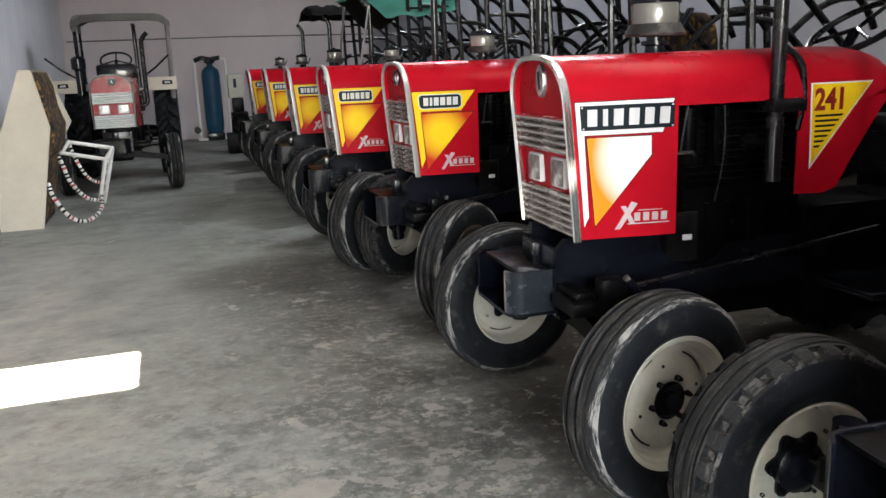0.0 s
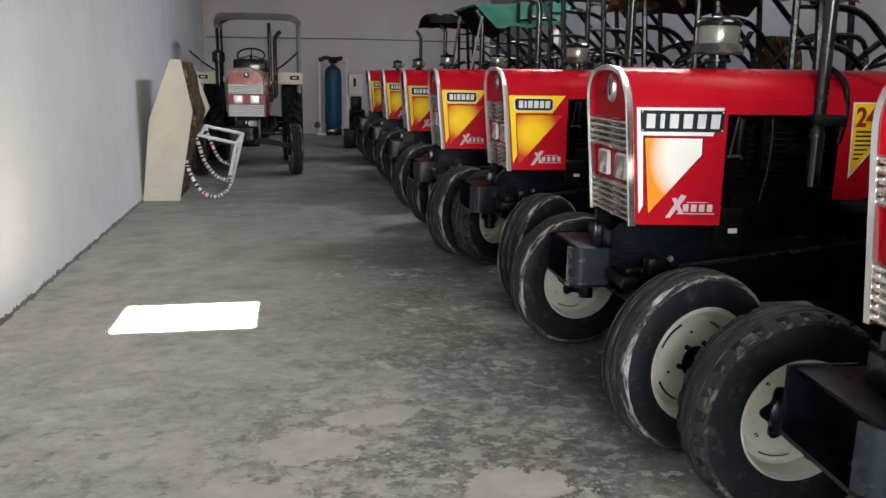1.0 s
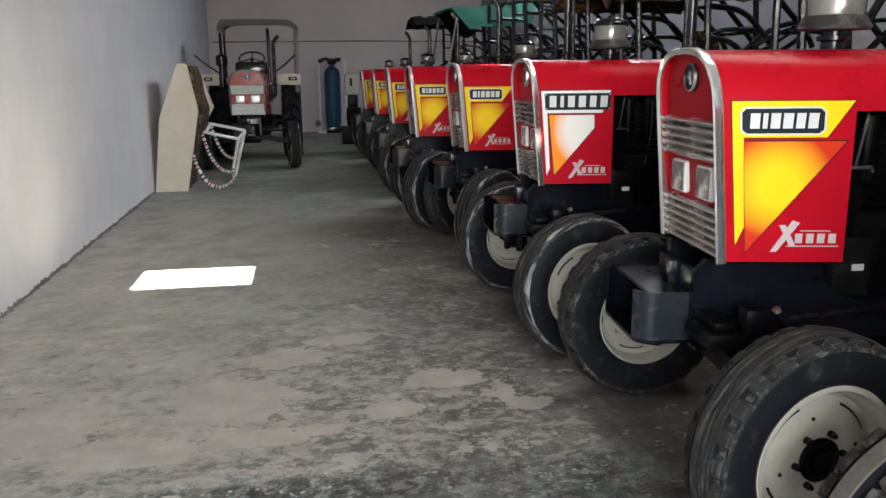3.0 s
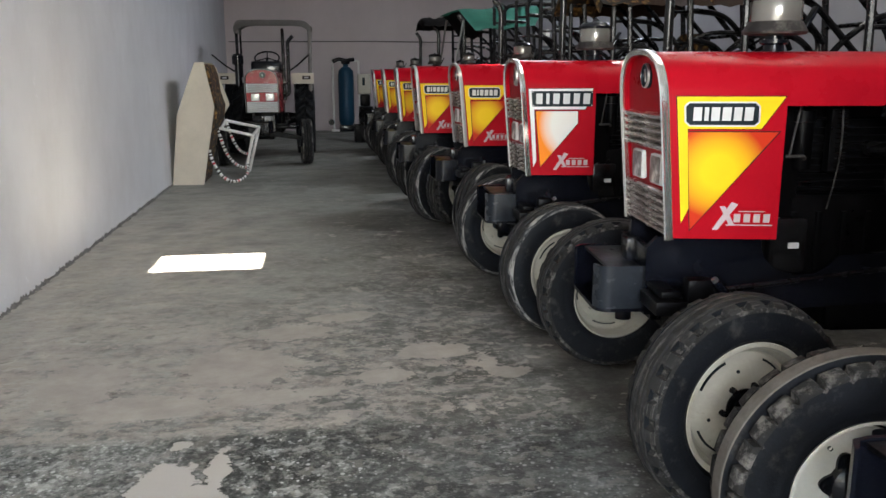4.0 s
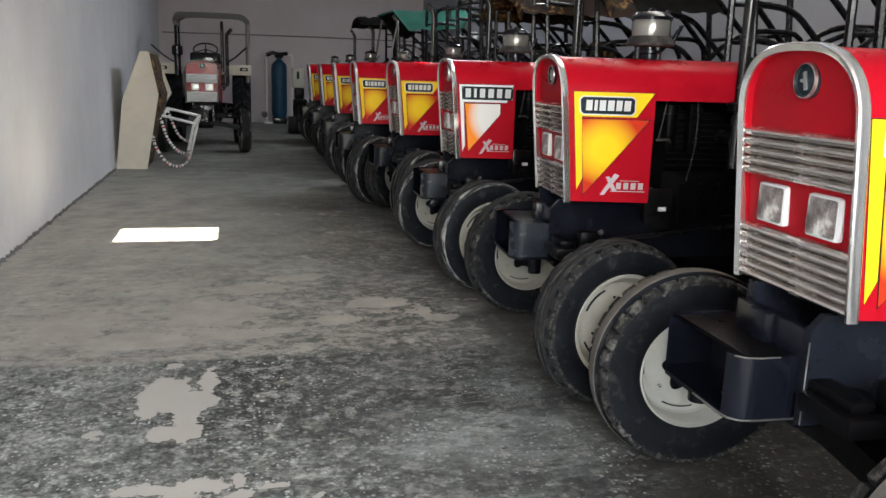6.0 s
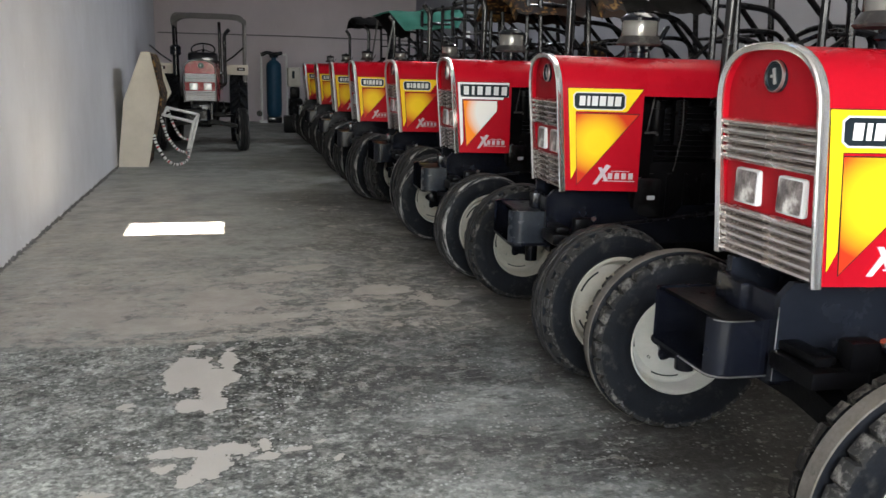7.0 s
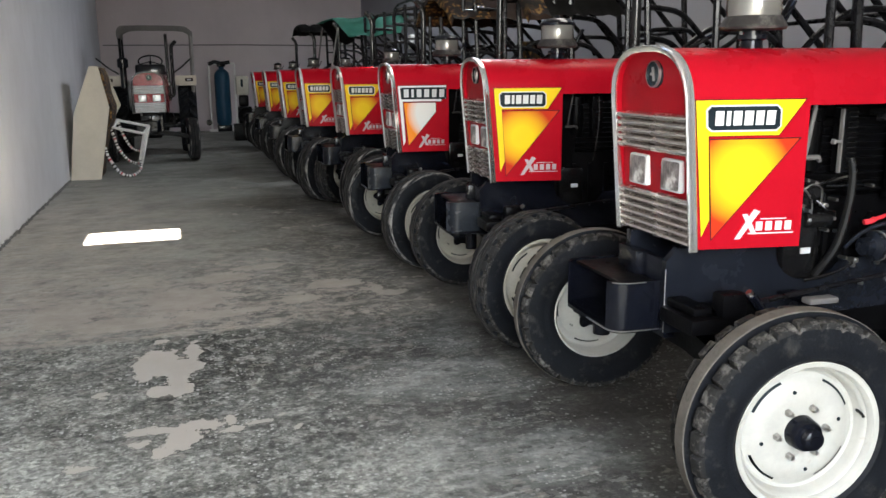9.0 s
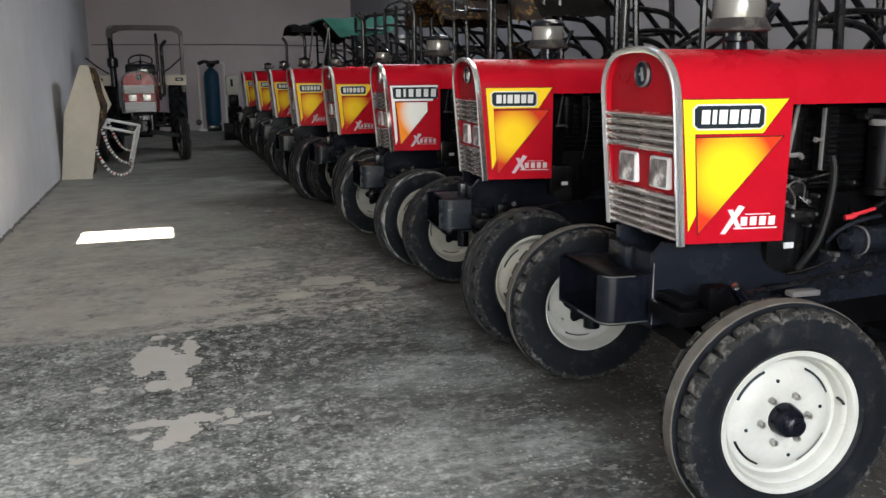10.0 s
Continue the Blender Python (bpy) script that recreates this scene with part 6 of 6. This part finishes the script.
# roof cloths: material, label, front x, rear x, ridge height, eave height, depth of the front flap
SPOT_COVER = (SPOTTED, "spotted brown and yellow roof cloth", 0.92, 2.05, 2.08, 1.80, 0.07, BROWN_CLOTH, 0.34, 1.80)
DIM_COVER = (SPOTTED, "dark roof cloth with a spotted front edge", 0.84, 1.56, 2.02, 1.70, 0.06, DARK_CLOTH, 0.13, 1.90)
GREEN_COVER = (GREEN, "faded green roof cloth", 0.44, 1.66, 2.09, 1.84, 0.05, GREEN, 2.0, 1.84)
DARK_COVER = (DARK_CLOTH, "dusty dark roof cloth", 0.50, 1.50, 2.10, 1.96, 0.08, DARK_CLOTH, 2.0, 1.96)
tractor(stand(2.912, -1.778, 2), "clean red tractor with yellow side sticker and cream rims", tread=("centre", "centre"), steer=-5, intake=0.33, pipe=False, far_dy=0.03)
tractor(stand(2.945, -0.011, 5), "red tractor with yellow side sticker and block-tread tyres", tread=("lug", "lug"), steer=12, cap=False, raised=True, far_dx=-0.035, far_dy=0.07, far_steer=-7)
tractor(stand(2.91, 1.775, 2), "red tractor with white side sticker and worn ribbed tyres", white=True, tread=("rib", "rib"), steer=13, far_dx=-0.055, far_steer=-5, badge_style="oval", cap=False, cover=DIM_COVER, key="dim")
tractor(stand(2.890, 3.66, -1), "red tractor with yellow sticker and spotted cloth roof", tread=("rib", "lug"), cover=SPOT_COVER, key="spot", cap=False, steer=36, intake=0.50, muddy=True, dull=True, bowl=0.83)
tractor(stand(2.742, 5.12, 1), "red tractor with yellow side sticker and tube roof frame", tread=("rib", "rib"), cap=False, steer=36, intake=0.48, muddy=True, dull=True, bowl=0.64)
tractor(stand(2.760, 7.15, 2.5), "red tractor with yellow sticker under a green cloth roof", tread=("rib", "rib"), cover=GREEN_COVER, key="green", cap=False, steer=30, muddy=True, dull=True, bowl=0.8)
tractor(stand(2.778, 9.35, 1), "dusty red tractor with yellow sticker and dark cloth roof", tread=("rib", "rib"), cover=DARK_COVER, key="dark", cap=False, steer=30, muddy=True, dull=True, bowl=0.76)
tractor(stand(2.763, 11.35, 0), "dusty red tractor with yellow sticker beside the end wall", tread=("rib", "rib"), cap=False, frame_on=False, steer=14, dull=True, bowl=0.76)

# the tractor that faces the doorway
tractor(Matrix.Translation((0.985, 9.52, 0)) @ Matrix.Rotation(radians(89.2), 4, "Z"), "tractor with red nose, white fenders and grey hoop canopy", tread=("rib", "rib"), fenders=WHITE, key="hoop", cap=False, frame_on=False, group="", hoop=True, intake=0, stickers=False, steer=5, faded=True)


# ---- things at the end of the hall ----
def banded_tube(name, pts, r, parent):
    """A thin pipe wrapped in short white, dark and red bands."""
    line = smooth_line(pts, 8)
    bm = tubed(line, r, 8)
    cuts = len(line) - 1
    bm.faces.ensure_lookup_table()
    for i, f in enumerate(bm.faces):
        ring = i // 8
        f.material_index = (0, 0, 1, 0, 1, 0, 0, 1, 0, 2)[ring % 10] if ring < cuts else 0
    return part(name, bm, [WHITE, STICKER_LINE, CABLE_RED], parent, "white pipe with dark and red bands")


def leaning_canopy():
    c = empty("tractor_canopy", Matrix.Identity(4), "cream tractor canopy with spotted lining stood on end against the wall", "canopy")
    end = [(0.01, 0.0), (0.377, 0.0), (0.55, 0.93), (0.455, 1.455), (0.35, 1.455), (0.115, 0.85)]
    part("end_panel", prism(bmesh.new(), end, 7.42, 7.46), CREAM_BOARD, c, "cream painted end panel", 0)
    inner = [(0.03, 0.0), (0.36, 0.0), (0.39, 0.25), (0.425, 0.36), (0.49, 0.62), (0.555, 0.74), (0.585, 0.93), (0.535, 1.10), (0.515, 1.30), (0.47, 1.435), (0.36, 1.43), (0.135, 0.85)]
    part("lining", prism(bmesh.new(), inner, 7.46, 8.35), SPOTTED, c, "spotted brown and yellow lining", 0)
    part("end_panel", prism(bmesh.new(), [(0.03, 0.0), (0.35, 0.0), (0.44, 0.60), (0.635, 0.93), (0.56, 1.16), (0.49, 1.40), (0.36, 1.44), (0.135, 0.85)], 8.36, 8.39), CREAM_BOARD, c, "cream painted end panel", 0)
    part("skin", prism(bmesh.new(), [(0.01, 0.0), (0.03, 0.0), (0.135, 0.85), (0.36, 1.43), (0.435, 1.43), (0.455, 1.455), (0.35, 1.455), (0.115, 0.85)], 7.46, 8.36), CREAM_BOARD, c, "cream painted roof skin", 0)
    for k, (a, b) in enumerate((((0.55, 8.60, 0.71), (0.972, 8.75, 0.605)), ((0.446, 8.28, 0.64), (0.911, 8.40, 0.52)), ((0.972, 8.75, 0.605), (0.911, 8.40, 0.52)), ((0.55, 8.60, 0.71), (0.52, 8.30, 0.622)), ((0.972, 8.75, 0.605), (0.82, 8.70, 0.02)), ((0.911, 8.40, 0.52), (0.808, 8.40, 0.08)), ((0.82, 8.70, 0.02), (0.808, 8.40, 0.08)))):
        part("frame_bar", tubed([a, b], 0.020, 8), WHITE, c, "white painted bar")
    n = 9
    zig = []
    for i in range(n + 1):
        t = i / n
        a = Vector((0.972, 8.75, 0.605)).lerp(Vector((0.82, 8.70, 0.02)), t)
        b = Vector((0.911, 8.40, 0.52)).lerp(Vector((0.808, 8.40, 0.08)), t)
        zig.append(a if i % 2 else b)
    part("lattice", tubed(zig, 0.008, 6), WHITE, c)
    banded_tube("banded_pipe", [(0.441, 7.60, 0.405), (0.475, 7.58, 0.27), (0.575, 7.54, 0.10), (0.69, 7.53, 0.024), (0.79, 7.66, 0.024), (0.845, 8.0, 0.06), (0.83, 8.38, 0.13)], 0.020, c)
    banded_tube("banded_pipe", [(0.467, 8.2, 0.66), (0.517, 8.2, 0.501), (0.559, 8.2, 0.351), (0.627, 8.22, 0.229), (0.711, 8.26, 0.136), (0.80, 8.36, 0.10)], 0.021, c)
    banded_tube("banded_pipe", [(0.564, 8.55, 0.69), (0.616, 8.5, 0.524), (0.684, 8.5, 0.369), (0.757, 8.5, 0.29), (0.85, 8.5, 0.264)], 0.018, c)
    return c


leaning_canopy()


def pump_set():
    """A cream tank box on a dark engine stand, beside the filter."""
    c = empty("pump_set", Matrix.Translation((2.70, 13.6, 0)), "dark engine pump set with a cream box on top", "pump")
    part("box", boxed(-0.14, 0.12, -0.11, 0.11, 0.93, 1.32, 0.03), CREAM_DIRTY, c, "cream sheet-metal box")
    part("box_window", boxed(-0.05, 0.0, -0.114, -0.109, 1.10, 1.25, 0.004), PLATE_BLACK, c)
    part("body", box(boxed(-0.12, 0.16, -0.14, 0.16, 0.34, 0.70, 0.04), -0.09, 0.10, -0.10, 0.12, 0.70, 0.93, 0.03), ENGINE, c)
    part("flywheel", lathe(bmesh.new(), [(0.0, -0.24), (0.04, -0.24), (0.05, -0.20), (0.13, -0.20), (0.15, -0.21), (0.16, -0.20), (0.16, -0.16), (0.0, -0.15)], 28, Matrix.Translation((0.02, 0, 0.52))), ENGINE, c, "dark flywheel")
    part("pump_body", lathe(bmesh.new(), [(0.0, -0.12), (0.13, -0.12), (0.15, -0.09), (0.15, 0.02), (0.08, 0.05), (0.0, 0.05)], 22, Matrix.Translation((0.30, 0, 0.46))), ENGINE, c)
    part("outlet_pipe", tubed(bent([(0.30, 0.0, 0.56), (0.30, 0.0, 0.80), (0.42, 0.0, 0.92)], 0.06), 0.04, 12), ENGINE, c)
    for y in (-0.15, 0.15):
        part("skid", boxed(-0.22, 0.46, y - 0.03, y + 0.03, 0.0, 0.34, 0.01), ENGINE, c)
    return c


pump_set()


def wall_box():
    c = empty("switch_box", Matrix.Translation((5.97, 12.2, 1.96)), "small white switch box on the bluish wall", "switch box")
    part("case", boxed(-0.05, 0.03, -0.10, 0.10, -0.14, 0.14, 0.01), WHITE, c)
    part("lid_line", boxed(-0.053, -0.049, -0.06, 0.06, -0.09, 0.02, 0.001), PLATE_GREY, c)
    return c


wall_box()


def filter_vessel():
    c = empty("water_filter", Matrix.Translation((2.445, 16.75, 0)), "tall blue filter vessel in a white pipe frame", "filter")
    part("vessel", lathe(bmesh.new(), [(0.0, 0.12), (0.13, 0.13), (0.17, 0.2), (0.18, 0.3), (0.18, 1.30), (0.165, 1.40), (0.10, 1.47), (0.06, 1.49), (0.06, 1.54), (0.0, 1.54)], 32, Matrix.Rotation(radians(90), 4, "X")), BLUE, c, "blue resin vessel")
    part("base", boxed(-0.17, 0.17, -0.17, 0.17, 0.0, 0.15, 0.02), BLACK, c)
    part("valve_head", boxed(-0.10, 0.10, -0.08, 0.08, 1.54, 1.66, 0.03), BLACK, c)
    part("frame_rail", tubed(bent([(-0.30, -0.05, 0.02), (-0.30, -0.05, 1.62), (0.30, -0.05, 1.62), (0.30, -0.05, 0.02)], 0.04), 0.026), WHITE, c, "dusty pale plastic pipe")
    part("foot_rail", boxed(-0.36, 0.36, -0.12, 0.12, 0.0, 0.05, 0.01), WHITE, c)
    part("valve_port", tubed(bent([(-0.30, -0.05, 1.60), (-0.16, -0.06, 1.66), (0.0, -0.06, 1.62), (0.20, -0.06, 1.65)], 0.04), 0.045, 10), BLACK, c)
    part("pump", lathe(bmesh.new(), [(0.0, -0.1), (0.07, -0.1), (0.07, 0.1), (0.0, 0.1)], 16, Matrix.Translation((-0.36, -0.05, 0.22))), BLACK, c)
    return c


filter_vessel()


def plaster_crumb():
    """A broken bit of plaster at the foot of the bare wall."""
    rnd = random.Random(9)
    bm = bmesh.new()
    bmesh.ops.create_icosphere(bm, subdivisions=2, radius=0.021)
    for v in bm.verts:
        v.co *= 0.75 + 0.5 * rnd.random()
        v.co.z = max(v.co.z, -0.016)
    o = finish("plaster_crumb", bm, WALL_PAINT)
    o.matrix_basis = Matrix.Translation((0.035, 1.07, 0.014))
    tagged(o, "small white crumb of plaster at the foot of the wall", "plaster crumb")


plaster_crumb()
